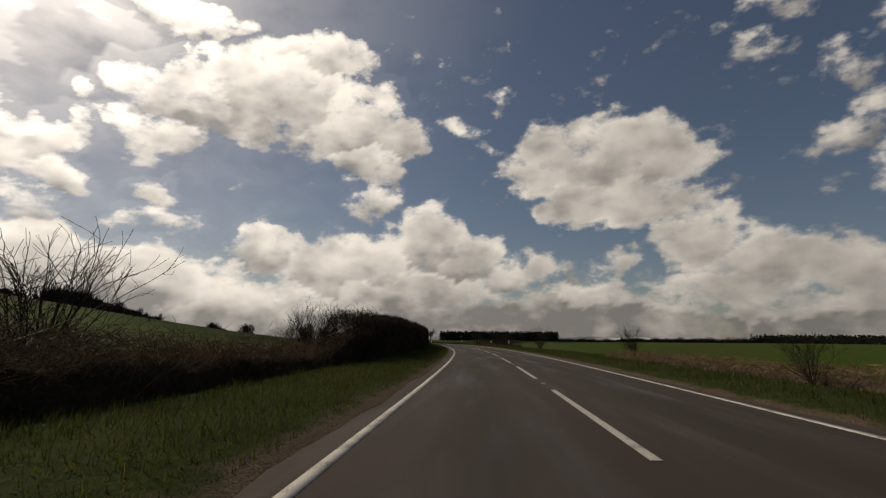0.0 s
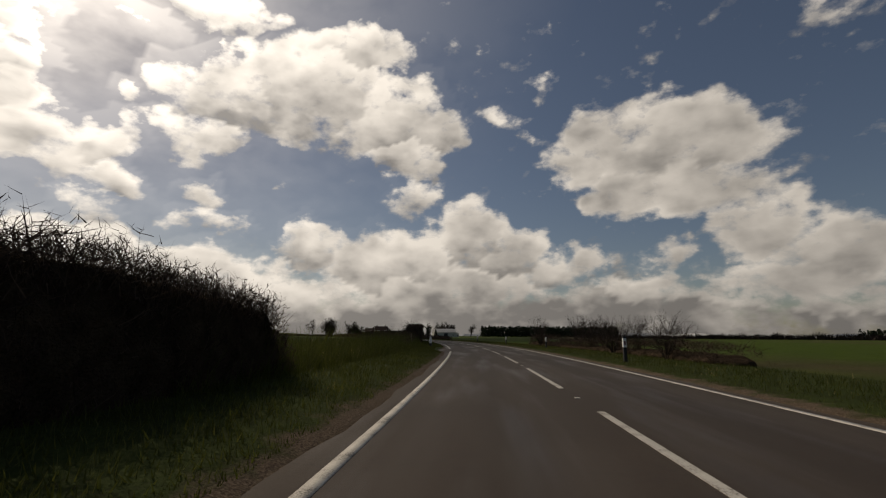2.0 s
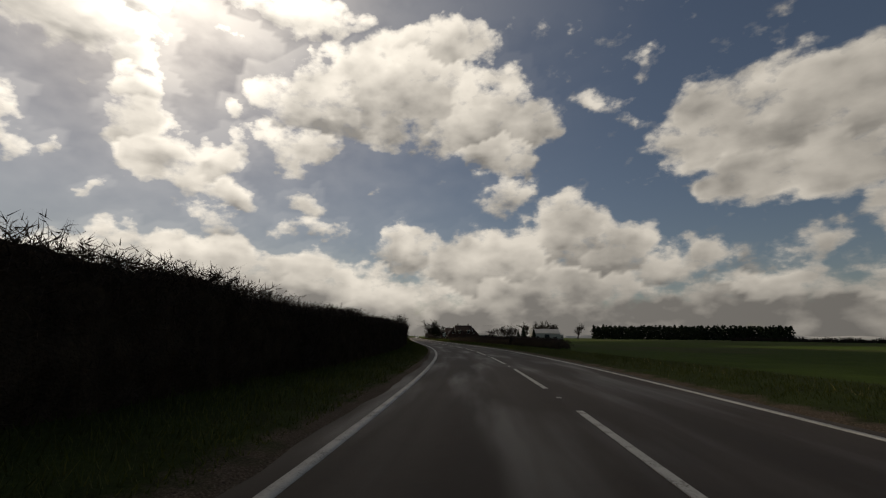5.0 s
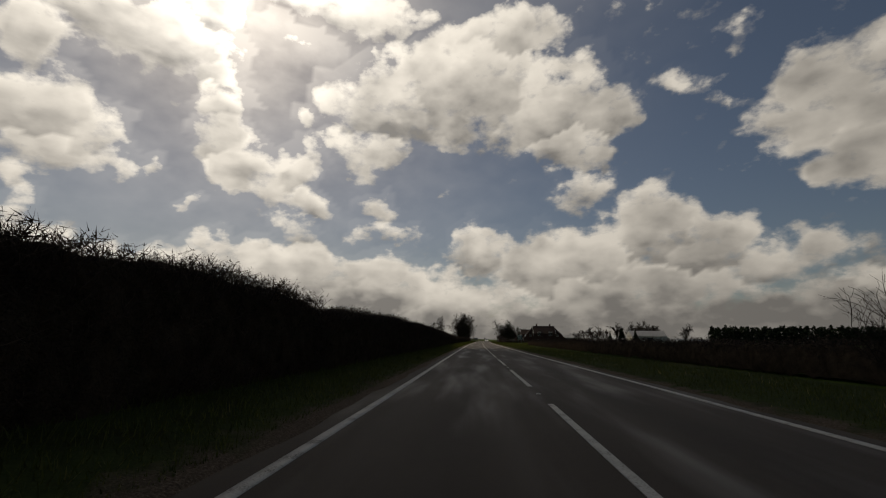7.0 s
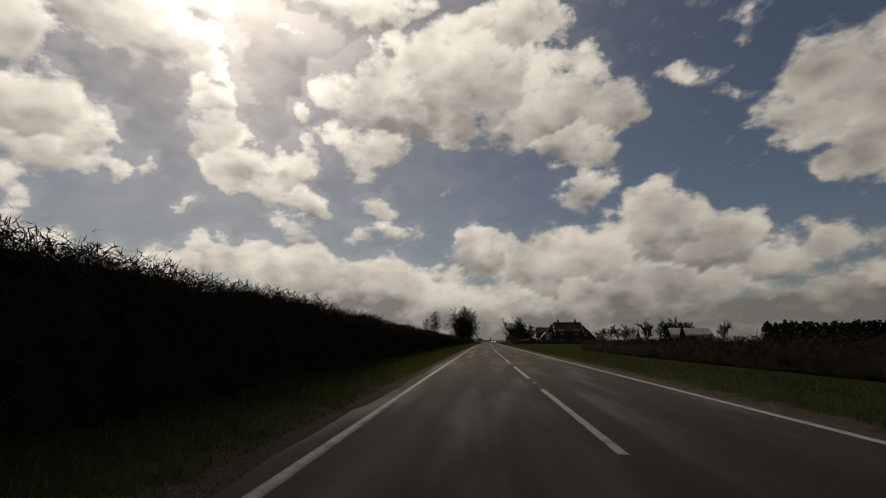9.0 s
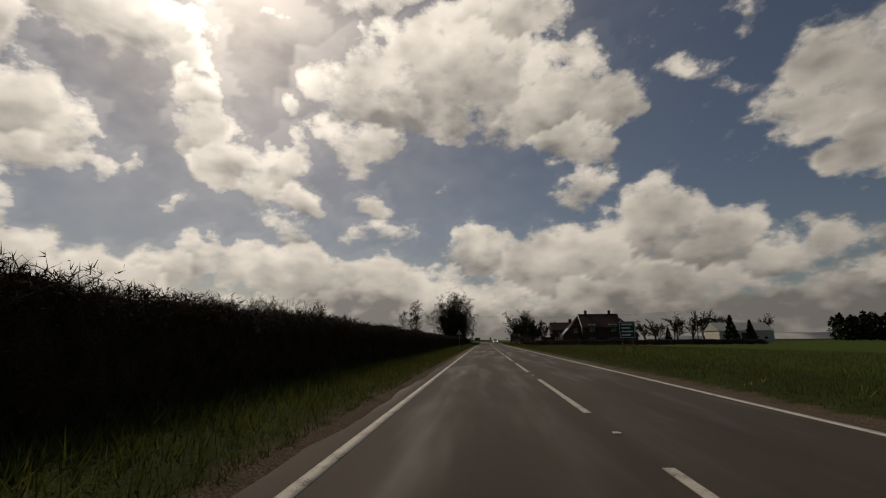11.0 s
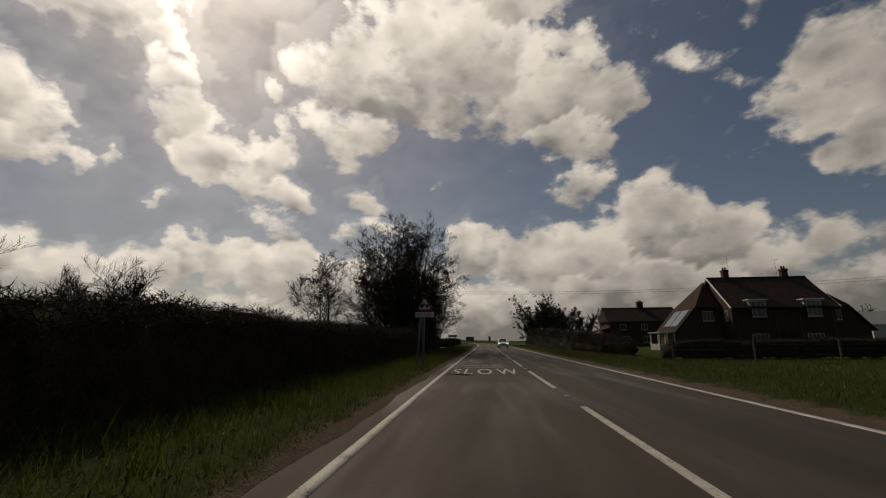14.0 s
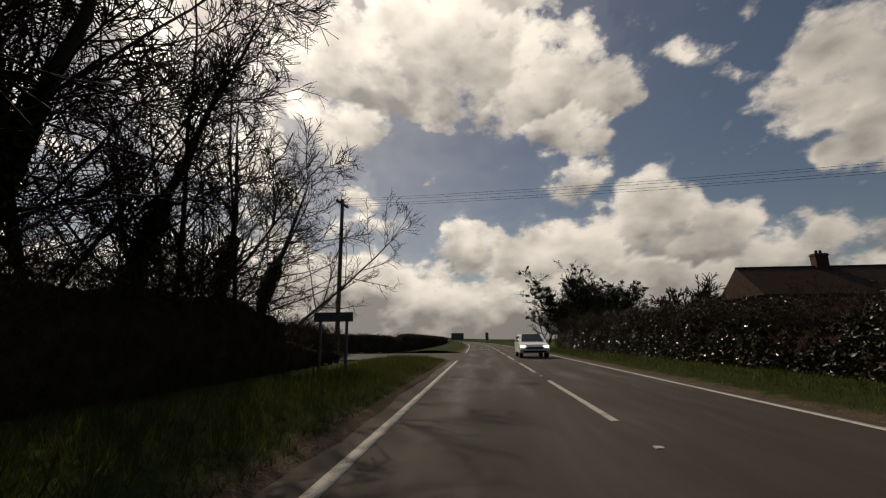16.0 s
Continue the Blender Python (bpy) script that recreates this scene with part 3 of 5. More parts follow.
    z1 = np.where(crown, t * np.where(np.abs(face) > 0.42, rng.uniform(0.85, 0.97, n), thinned + (1 - thinned) * rng.uniform(0, 1.05, n)), np.minimum(t * 0.9, z0 + rng.uniform(0.15, 0.5, n)))
    l0, l1 = l + face * wide, l + face * wide * rng.uniform(0.95, 1.12, n) + np.where(crown, rng.normal(0, 0.12, n), near * rng.uniform(0.02, 0.16, n))
    bow = rng.normal(0, 0.15 + 0.1 * loose, n)
    a = np.stack([*where(s, l0), z0], 1) - inv
    c = np.stack([*where(s + bow * 1.6, l1), z1], 1) - inv
    b = (a + c) / 2 + rng.normal(0, 0.035, (n, 3))
    r = rng.uniform(0.004, 0.0085, n)
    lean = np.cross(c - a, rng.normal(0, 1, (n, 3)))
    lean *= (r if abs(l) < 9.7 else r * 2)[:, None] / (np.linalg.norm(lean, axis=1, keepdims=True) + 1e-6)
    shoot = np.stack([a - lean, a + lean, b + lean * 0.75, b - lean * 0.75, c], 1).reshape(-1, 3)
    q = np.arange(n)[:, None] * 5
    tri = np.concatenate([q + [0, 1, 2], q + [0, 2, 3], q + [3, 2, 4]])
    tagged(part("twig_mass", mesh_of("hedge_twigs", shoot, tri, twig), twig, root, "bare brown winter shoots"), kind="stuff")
    many = 5 if loose < 0.4 and abs(l) < 9 else 3
    f = rng.uniform(0.1, 1, (n, many, 1))
    foot = np.where(f < 0.5, a[:, None] + (b - a)[:, None] * f * 2, b[:, None] + (c - b)[:, None] * (f * 2 - 1)).reshape(-1, 3)
    n = len(foot)
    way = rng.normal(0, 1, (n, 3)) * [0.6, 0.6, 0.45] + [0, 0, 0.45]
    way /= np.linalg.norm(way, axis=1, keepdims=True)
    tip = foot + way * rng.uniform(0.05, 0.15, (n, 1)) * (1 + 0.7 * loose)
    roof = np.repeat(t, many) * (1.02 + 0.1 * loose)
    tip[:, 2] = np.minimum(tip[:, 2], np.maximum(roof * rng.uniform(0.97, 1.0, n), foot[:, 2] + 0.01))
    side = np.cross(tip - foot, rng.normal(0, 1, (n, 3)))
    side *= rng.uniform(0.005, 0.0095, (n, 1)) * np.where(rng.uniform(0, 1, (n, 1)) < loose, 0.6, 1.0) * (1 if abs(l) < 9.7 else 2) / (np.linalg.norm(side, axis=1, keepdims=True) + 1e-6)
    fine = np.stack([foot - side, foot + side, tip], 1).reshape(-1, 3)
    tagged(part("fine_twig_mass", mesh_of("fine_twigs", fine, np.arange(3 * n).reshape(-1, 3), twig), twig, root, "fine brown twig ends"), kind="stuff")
    return root


# ---------- bare trees and bushes ----------


def grow(rng, stems, tall, spread, levels, kids, up=0.35, thick=0.022):
    """Rows of tapered pieces of a bare tree, from its foot at the origin; also the fork places."""
    rows, thin = [], []
    todo = []
    for i in range(stems):
        w = rng.uniform(0, 6.28)
        d = Vector((math.cos(w) * spread * 0.6 * rng.uniform(0.3, 1), math.sin(w) * spread * 0.6 * rng.uniform(0.3, 1), 1)).normalized()
        foot = Vector((math.cos(w), math.sin(w), 0)) * (0.12 * tall * thick * 10 if stems > 1 else 0)
        if stems > 1:
            rows.append((0, 0, -0.05, *foot, tall * thick * 0.5, tall * thick * 0.5))
        todo.append((foot, d, tall * rng.uniform(0.5, 0.62), tall * thick * rng.uniform(0.7, 1.0) / (1 if stems < 3 else 1.6), 0))
    while todo:
        p, d, length, r, lv = todo.pop()
        pieces = 5 if lv == 0 else 3 if lv < 3 else 1
        for i in range(pieces):
            d = (d + Vector(rng.normal(0, 0.09 + 0.03 * lv, 3)) + Vector((0, 0, up * 0.16))).normalized()
            e = p + d * (length / pieces)
            f = (i + 1) / pieces
            r0, r1 = r * (1 - 0.55 * i / pieces), r * (1 - 0.55 * f)
            (rows if lv < 2 else thin).append((*p, *e, r0, r1))
            if lv < levels:
                count = kids[lv] / pieces
                count = int(count) + (rng.uniform() < count % 1)
                if lv == 0 and f < 0.42 and stems < 10:
                    count = 0 if f < 0.3 else min(count, 1)
                for _ in range(count):
                    side = Vector(rng.normal(0, 1, 3))
                    side = (side - d * side.dot(d)).normalized()
                    nd = (d * rng.uniform(0.55, 1.0) + side * spread * rng.uniform(0.6, 1.15) + Vector((0, 0, up * 0.5))).normalized()
                    todo.append((p.lerp(e, rng.uniform(0.2, 1)), nd, length * rng.uniform(0.42, 0.62) * (1.12 - 0.35 * f), r1 * rng.uniform(0.45, 0.62), lv + 1))
            p = e
        if lv < levels:
            for _ in range(2):
                nd = (d + Vector(rng.normal(0, 0.45, 3))).normalized()
                todo.append((p, nd, length * rng.uniform(0.4, 0.6), r * 0.42, lv + 1))
    return rows, thin


def fit_height(rows, thin, tall):
    top = max(max(r[2], r[5]) for r in rows + thin)
    k = tall / top
    scale = np.array([k, k, k, k, k, k, 1, 1])
    return np.array(rows) * scale, np.array(thin) * scale


def bare_tree(name, place, label, rng, tall=12.0, stems=1, spread=0.55, levels=4, kids=(9, 7, 6, 4), up=0.35, ivy=0, category="tree", group="", thick=0.022, least=0.004):
    rows, thin = fit_height(*grow(rng, stems, tall, spread, levels, kids, up, thick), tall)
    rows[:, 6:], thin[:, 6:] = np.maximum(rows[:, 6:], least * 1.5), np.maximum(thin[:, 6:], least)
    root = thing(name, label, category, Matrix.Translation(place), group)
    part("trunk", mesh_of("trunk", *tubes(rows, 7 if stems < 10 else 4), BARK, True), BARK, root)
    part("crown", mesh_of("crown", *tubes(thin, 3), BARK), BARK, root, "leafless fan of fine branches")
    if ivy:
        low = rows[(rows[:, 5] < tall * 0.6) & (rows[:, 6] > 0.05)]
        i = rng.integers(0, len(low), ivy)
        f = rng.uniform(0, 1, (ivy, 1))
        c = low[i, 0:3] * (1 - f) + low[i, 3:6] * f + rng.normal(0, 0.16, (ivy, 3))
        part("ivy", mesh_of("ivy", *leaves(c, rng, 0.05, 0.1), IVY), IVY, root, "dark evergreen ivy up the trunk")
    return root


def leaves(c, rng, lo, hi):
    """Folded leaf blades round the given centres."""
    n = len(c)
    a, b = rng.normal(0, 1, (n, 3)), rng.normal(0, 1, (n, 3))
    a /= np.linalg.norm(a, axis=1, keepdims=True)
    b -= a * (a * b).sum(1, keepdims=True)
    b /= np.linalg.norm(b, axis=1, keepdims=True)
    r = rng.uniform(lo, hi, (n, 1))
    k = np.cross(a, b) * r * 0.3
    verts = np.stack([c - a * r, c + b * r * 0.6 + k, c + a * r, c - b * r * 0.6 + k], 1).reshape(-1, 3)
    q = np.arange(n) * 4
    return verts, np.concatenate([np.stack([q, q + 1, q + 2], 1), np.stack([q, q + 2, q + 3], 1)])


def stand(s, l):
    """A foot on the land beside the road."""
    p = at(s, l)
    p.z = ground_z(p) if abs(l) > 10 else 0.05
    return p


grass("grass", 285, 400, 8.5, 30, 700, 0.24, DRY_BLADES, lambda s: [(8.5, 0.03), (11, -0.06), (40, -0.08)], rng, "rough tussocky pasture beside the road")
grass("grass", 250, 446, -4.4, -6.4, 110, 0.34, DRY_BLADES, verge_left, rng, "long pale tufts of grass along the hedge foot")
rng = np.random.default_rng(11)
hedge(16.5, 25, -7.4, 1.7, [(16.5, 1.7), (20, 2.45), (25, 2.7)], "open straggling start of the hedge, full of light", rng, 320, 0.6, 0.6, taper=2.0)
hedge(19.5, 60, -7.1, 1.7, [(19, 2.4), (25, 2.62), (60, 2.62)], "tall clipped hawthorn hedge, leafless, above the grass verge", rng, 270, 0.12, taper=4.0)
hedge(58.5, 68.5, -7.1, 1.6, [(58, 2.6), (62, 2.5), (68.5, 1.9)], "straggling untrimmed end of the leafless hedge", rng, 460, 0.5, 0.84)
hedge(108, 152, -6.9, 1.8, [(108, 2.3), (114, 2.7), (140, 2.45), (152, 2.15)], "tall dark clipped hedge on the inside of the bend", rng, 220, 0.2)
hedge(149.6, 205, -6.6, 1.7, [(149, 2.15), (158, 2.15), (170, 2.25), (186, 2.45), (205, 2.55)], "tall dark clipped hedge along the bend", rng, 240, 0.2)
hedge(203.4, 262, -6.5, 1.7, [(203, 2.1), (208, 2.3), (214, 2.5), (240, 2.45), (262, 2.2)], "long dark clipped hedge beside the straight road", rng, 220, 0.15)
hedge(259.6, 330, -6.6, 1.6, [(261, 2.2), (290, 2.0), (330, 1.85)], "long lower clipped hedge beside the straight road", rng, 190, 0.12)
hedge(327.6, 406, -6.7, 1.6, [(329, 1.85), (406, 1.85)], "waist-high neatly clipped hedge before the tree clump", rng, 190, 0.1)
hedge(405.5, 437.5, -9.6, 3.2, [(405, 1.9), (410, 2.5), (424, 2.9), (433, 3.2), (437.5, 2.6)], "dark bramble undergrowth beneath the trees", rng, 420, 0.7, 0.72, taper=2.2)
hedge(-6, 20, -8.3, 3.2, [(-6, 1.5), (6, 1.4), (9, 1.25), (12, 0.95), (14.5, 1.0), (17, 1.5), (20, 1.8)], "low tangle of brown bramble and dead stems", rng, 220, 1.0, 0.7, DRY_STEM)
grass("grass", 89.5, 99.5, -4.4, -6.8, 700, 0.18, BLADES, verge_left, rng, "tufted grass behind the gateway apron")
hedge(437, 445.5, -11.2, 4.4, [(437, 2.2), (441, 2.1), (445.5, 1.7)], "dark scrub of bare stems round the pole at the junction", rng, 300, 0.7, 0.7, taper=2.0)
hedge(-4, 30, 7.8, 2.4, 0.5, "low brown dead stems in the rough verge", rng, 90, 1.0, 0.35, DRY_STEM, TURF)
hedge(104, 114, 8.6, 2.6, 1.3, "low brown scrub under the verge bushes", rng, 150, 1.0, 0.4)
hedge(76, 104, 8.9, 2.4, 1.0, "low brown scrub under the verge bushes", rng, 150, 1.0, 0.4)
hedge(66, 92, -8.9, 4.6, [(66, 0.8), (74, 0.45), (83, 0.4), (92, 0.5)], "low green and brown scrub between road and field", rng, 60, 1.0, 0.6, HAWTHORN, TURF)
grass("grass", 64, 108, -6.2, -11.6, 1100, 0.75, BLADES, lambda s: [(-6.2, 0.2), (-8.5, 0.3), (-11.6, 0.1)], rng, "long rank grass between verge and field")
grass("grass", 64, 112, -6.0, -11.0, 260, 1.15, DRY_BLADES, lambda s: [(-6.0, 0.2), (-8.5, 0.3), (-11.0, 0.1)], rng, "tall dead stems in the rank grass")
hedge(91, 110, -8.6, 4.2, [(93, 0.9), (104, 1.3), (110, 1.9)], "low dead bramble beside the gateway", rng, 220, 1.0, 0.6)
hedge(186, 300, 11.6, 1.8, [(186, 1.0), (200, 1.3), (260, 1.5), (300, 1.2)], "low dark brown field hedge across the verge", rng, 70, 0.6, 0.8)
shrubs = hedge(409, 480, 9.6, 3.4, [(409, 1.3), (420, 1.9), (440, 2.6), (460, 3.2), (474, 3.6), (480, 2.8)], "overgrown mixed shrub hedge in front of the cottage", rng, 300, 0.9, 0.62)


def shrub_leaves(root, s0, s1, l, wide, high, n, rng):
    """Glossy evergreen leaves over the road face and top of a shrub hedge, in billows."""
    s, w = rng.uniform(s0, s1, n), rng.uniform(0, 1, n)
    billow = 0.8 + 0.2 * np.sin(s * 1.9 + np.sin(s * 0.7) * 2) + 0.1 * np.sin(s * 4.3 + w * 5)
    a = w * 1.9 - 0.1
    z = np.interp(s, *zip(*high)) * np.sin(np.clip(a, 0.04, 1.57)) * billow * rng.uniform(0.9, 1.04, n)
    ll = l - wide * 0.5 * np.cos(a) * (0.9 + 0.25 * (billow - 0.8)) + rng.normal(0, 0.06, n)
    h = np.interp(s, _s, _h)
    c = np.stack([np.interp(s, _s, _x) + ll * np.cos(h), np.interp(s, _s, _y) + ll * np.sin(h), z], 1) - np.array(root.matrix_world.translation)
    tagged(part("foliage", mesh_of("shrub_leaves", *leaves(c, rng, 0.05, 0.1), LAUREL), LAUREL, root, "glossy dark evergreen leaves"), kind="stuff")


shrub_leaves(shrubs, 422, 474, 9.4, 3.5, [(422, 1.9), (440, 2.6), (460, 3.2), (474, 3.4)], 60000, rng)
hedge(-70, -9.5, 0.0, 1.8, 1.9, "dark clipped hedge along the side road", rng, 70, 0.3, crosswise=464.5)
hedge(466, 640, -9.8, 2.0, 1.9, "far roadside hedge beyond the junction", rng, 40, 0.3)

def slender(rng, tall, stems, lean=(0.0, 0.0), ivied=1, limbs=26, fine=5):
    """Rows of the stems, of the fine branches and of the ivied stems of a tall narrow-branched tree; lean: how far it bends, in two directions."""
    rows, thin, clad = [], [], []

    def shoot(p, d, length, r0, r1, pieces, bend, into):
        """A tapered shoot that bends upwards; gives its joints."""
        joints = [(p, d)]
        for i in range(pieces):
            d = (d + Vector(rng.normal(0, 0.07, 3)) + Vector((0, 0, bend))).normalized()
            q = p + d * (length / pieces)
            into.append((*p, *q, r0 + (r1 - r0) * i / pieces, r0 + (r1 - r0) * (i + 1) / pieces))
            p = q
            joints.append((p, d))
        return joints

    def off(d, angle):
        side = Vector(rng.normal(0, 1, 3))
        side = (side - d * side.dot(d)).normalized()
        return (d * math.cos(angle) + side * math.sin(angle)).normalized()

    for n in range(stems):
        w = 6.283 * (n + rng.uniform(-0.3, 0.3)) / stems
        out = rng.uniform(0.2, 0.75) if n else 0.05
        d = Vector((math.cos(w) * out + lean[0], math.sin(w) * out + lean[1], 1)).normalized()
        foot = Vector((math.cos(w), math.sin(w), 0)) * rng.uniform(0.15, 0.75)
        long = tall * (rng.uniform(0.74, 1.0) if n else 0.97)
        girth = (0.2 if n < ivied else rng.uniform(0.06, 0.12)) * tall / 14
        rows.append((0, 0, -0.15, *(foot - Vector((0, 0, 0.1))), girth * 1.3, girth))
        joints = shoot(foot - Vector((0, 0, 0.2)), d, long * 0.93, girth, 0.014, 9, 0.045, rows)
        if n < ivied:
            clad += rows[-9:-5]
        for _ in range(limbs):
            f = rng.uniform(0.2, 0.99)
            k = min(8, int(f * 9))
            p, d0 = joints[k][0].lerp(joints[k + 1][0], f * 9 - k), joints[k + 1][1]
            limb = shoot(p, off(d0, rng.uniform(0.6, 1.15)), long * (0.42 - 0.27 * f) * rng.uniform(0.6, 1.25), 0.036 * (1.25 - f), 0.009, 4, 0.06, thin)
            for _ in range(4 + fine):
                g = rng.uniform(0.15, 1.0)
                k = min(3, int(g * 4))
                p, d1 = limb[k][0].lerp(limb[k + 1][0], g * 4 - k), limb[k + 1][1]
                twig = shoot(p, off(d1, rng.uniform(0.5, 1.1)), rng.uniform(0.5, 1.2) * (1.15 - 0.5 * g) * tall / 13, 0.011, 0.007, 2, 0.08, thin)
                for _ in range(fine):
                    p, d2 = twig[rng.integers(0, 2)][0].lerp(twig[2][0], rng.uniform(0, 0.9)), twig[2][1]
                    shoot(p, off(d2, rng.uniform(0.5, 1.1)), rng.uniform(0.18, 0.5) * tall / 13, 0.008, 0.006, 1, 0.05, thin)
    return np.array(rows), np.array(thin), np.array(clad)


def clump_tree(place, label, rng, tall, stems, lean, ivied, turn=0.0, ivy=2600, least=0.0, limbs=26, fine=5, bulk=1.0):
    rows, thin, clad = slender(rng, tall, stems, lean, ivied, limbs, fine)
    thin[:, 6:] = np.maximum(thin[:, 6:], least)
    root = thing("tree", label, "tree", Matrix.Translation(place) @ pose(0, 0, 0, 0, 0, turn), "roadside clump of trees")
    part("trunk", mesh_of("trunk", *tubes(rows, 7), BARK, True), BARK, root, "several slender grey-brown stems")
    part("crown", mesh_of("crown", *tubes(thin, 3), BARK), BARK, root, "leafless fan of fine branches")
    if ivied:
        n = ivy * ivied
        if bulk > 1:
            clad = np.concatenate([clad, clad, thin[::60]])
        low = clad[rng.integers(0, len(clad), n)]
        f = rng.uniform(0, 1, (n, 1))
        c = low[:, 0:3] * (1 - f) + low[:, 3:6] * f
        w, r = rng.uniform(0, 6.28, n), 0.3 * bulk * np.sqrt(rng.uniform(0.1, 1, n)) * (1 - 0.06 * c[:, 2]) * (0.8 + 0.3 * np.sin(c[:, 2] * 2.3))
        c += np.stack([r * np.cos(w), r * np.sin(w), rng.normal(0, 0.1, n)], 1)
        part("ivy", mesh_of("ivy", *leaves(c, rng, 0.06 * bulk ** 0.4, 0.12 * bulk ** 0.4), IVY), IVY, root, "dark evergreen ivy up the trunk")
    return root


CLUMP = "ivy-clad leafless roadside tree in a dense clump"
for s, l, tall, stems, lean, ivied in ((412.0, -10.6, 9.0, 5, (-0.1, -0.12), 1), (414.4, -9.9, 12.0, 6, (0.0, -0.06), 1), (417.2, -10.6, 14.8, 6, (0.0, 0.0), 2), (420.0, -9.7, 15.8, 6, (0.0, 0.0), 2), (423.2, -10.4, 15.0, 6, (0.0, 0.05), 1),
                                       (426.4, -9.8, 12.8, 6, (0.05, 0.08), 1), (429.6, -10.3, 12.2, 6, (0.05, 0.16), 1), (432.2, -9.6, 11.4, 6, (0.08, 0.2), 1), (434.6, -9.7, 10.6, 6, (0.08, 0.26), 1)):
    clump_tree(stand(s, l), CLUMP, np.random.default_rng(int(s * 10)), tall, stems, lean, ivied, math.degrees(heading(s)), limbs=24 if s < 428 else 20, fine=5 if s < 428 else 4, ivy=2600 if s < 428 else 1800, least=0.012 if s < 428 else 0.0065)
loner = clump_tree(stand(429.7, -23.7), "slender leafless tree standing a little apart in the field", np.random.default_rng(5), 13.6, 4, (0.0, 0.0), 1, ivy=900, least=0.014)
del loner["group"]
round_tree = bare_tree("tree", stand(434, -58), "round leafless tree beyond the hedge", rng, 14, 3, 0.6, 3, (9, 7, 7), 0.4, least=0.017, group="row of trees beyond the hedge")
for i, (s, l, k) in enumerate(((427, -60, 0.8), (414, -60, 0.93), (406, -60, 0.86), (398, -60, 0.72), (391, -62, 0.74), (383, -60, 0.7))):
    copy_thing(round_tree, Matrix.Translation(stand(s, l)) @ pose(0, 0, 0, 0, 0, 50 + 67 * i) @ Matrix.Diagonal((k, k, k, 1)))
for s, l, tall, stems, ivied, label in ((503, 15.6, 15.6, 5, 3, "tall ivy-clad tree at the roadside beyond the cottage"), (499, 17.0, 13.0, 5, 2, "broad lower tree beside the ivy-clad one"), (493, 18.6, 11.2, 6, 1, "broad lower tree beside the ivy-clad one"),
                                        (486, 19.4, 10.4, 6, 1, "low spreading bare tree behind the shrub hedge"), (481, 17.2, 8.2, 6, 1, "low spreading bare tree behind the shrub hedge"), (488, 13.6, 8.4, 6, 1, "bare tree among shrubs beside the road")):
    tree = clump_tree(stand(s, l), label, np.random.default_rng(int(s * 10 + 1)), tall, stems, (0.0, 0.0), ivied, ivy=4200, least=0.024, limbs=24, fine=4, bulk=2.2)
    tree["group"] = "trees beyond the cottage"

bush_kinds = []
for i in range(3):
    b = bare_tree("bush", Vector((0, 0, 0)), "leafless many-stemmed hawthorn bush on the verge", rng, 3.0, 12, 0.9, 2, (6, 4), 0.45, category="bush", group="bushes along the open verge", thick=0.012)
    bush_kinds.append(b)
BUSHES = [(34.8, 10.6, 2.7), (54, 7.4, 2.9), (80, 7.6, 2.5), (82.5, 9.2, 2.3), (85, 8.2, 2.5), (88, 7.8, 2.7), (90.5, 9.0, 2.5), (93, 8.2, 2.5), (97, 9.4, 2.8), (103.2, 12.8, 3.5), (103.9, 10.4, 3.6), (107.4, 7.3, 3.5), (204, 9.7, 3.3), (12, 6.6, 1.4),
          (16.5, -8.2, 2.7), (18.5, -7.6, 2.8), (7.0, -9.3, 3.2), (447, 14, 3.6), (456, 12, 4.0), (466, 12.5, 4.2), (474, 11.0, 4.4), (418, 9.2, 2.6), (424, 9.8, 3.0), (431, 9.0, 3.3), (437, 10, 3.6), (443, 9, 3.4), (451, 9.6, 3.9), (462, 9.4, 4.3), (470, 9.2, 4.6), (108.5, -7.2, 3.0), (111, -7.4, 3.2)]
for i, (s, l, tall) in enumerate(BUSHES):
    k = tall / 3.0
    m = Matrix.Translation(stand(s, l)) @ pose(0, 0, 0, 0, 0, 71 * i) @ Matrix.Diagonal((k, k, k, 1))
    if i < 3:
        bush_kinds[i].matrix_world = m
    else:
        copy_thing(bush_kinds[i % 3], m).matrix_basis = m

# ---------- materials of built things ----------
BRICK = mottled("red_brick", (0.045, 0.022, 0.016), (0.095, 0.047, 0.035), 5.0, 0.85, 34, 0.01)
SLATE = mottled("brown_roof_tile", (0.03, 0.02, 0.016), (0.07, 0.045, 0.035), 2.0, 0.8, 24, 0.02, gloss=0.08)
PALE_ROOF = mottled("pale_sheet_roof", (0.26, 0.26, 0.25), (0.4, 0.39, 0.37), 0.8, 0.45, 12, 0.01)
WHITE = mottled("white_paint", (0.62, 0.61, 0.58), (0.8, 0.79, 0.76), 6.0, 0.5, 40, 0.002)
CREAM = mottled("pale_render", (0.4, 0.37, 0.32), (0.55, 0.52, 0.46), 1.0, 0.8, 30, 0.004)
BLACK = mottled("black_plastic", (0.012, 0.012, 0.012), (0.03, 0.03, 0.03), 8.0, 0.5, 50, 0.001)
STEEL = mottled("galvanised_steel", (0.24, 0.25, 0.25), (0.42, 0.42, 0.42), 9.0, 0.45, 60, 0.001, 0.8)
GREY_BACK = mottled("grey_sign_back", (0.07, 0.07, 0.07), (0.14, 0.14, 0.135), 7.0, 0.55, 60, 0.001)
RED = mottled("sign_red", (0.11, 0.01, 0.009), (0.18, 0.018, 0.015), 9.0, 0.45, 60, 0.001)
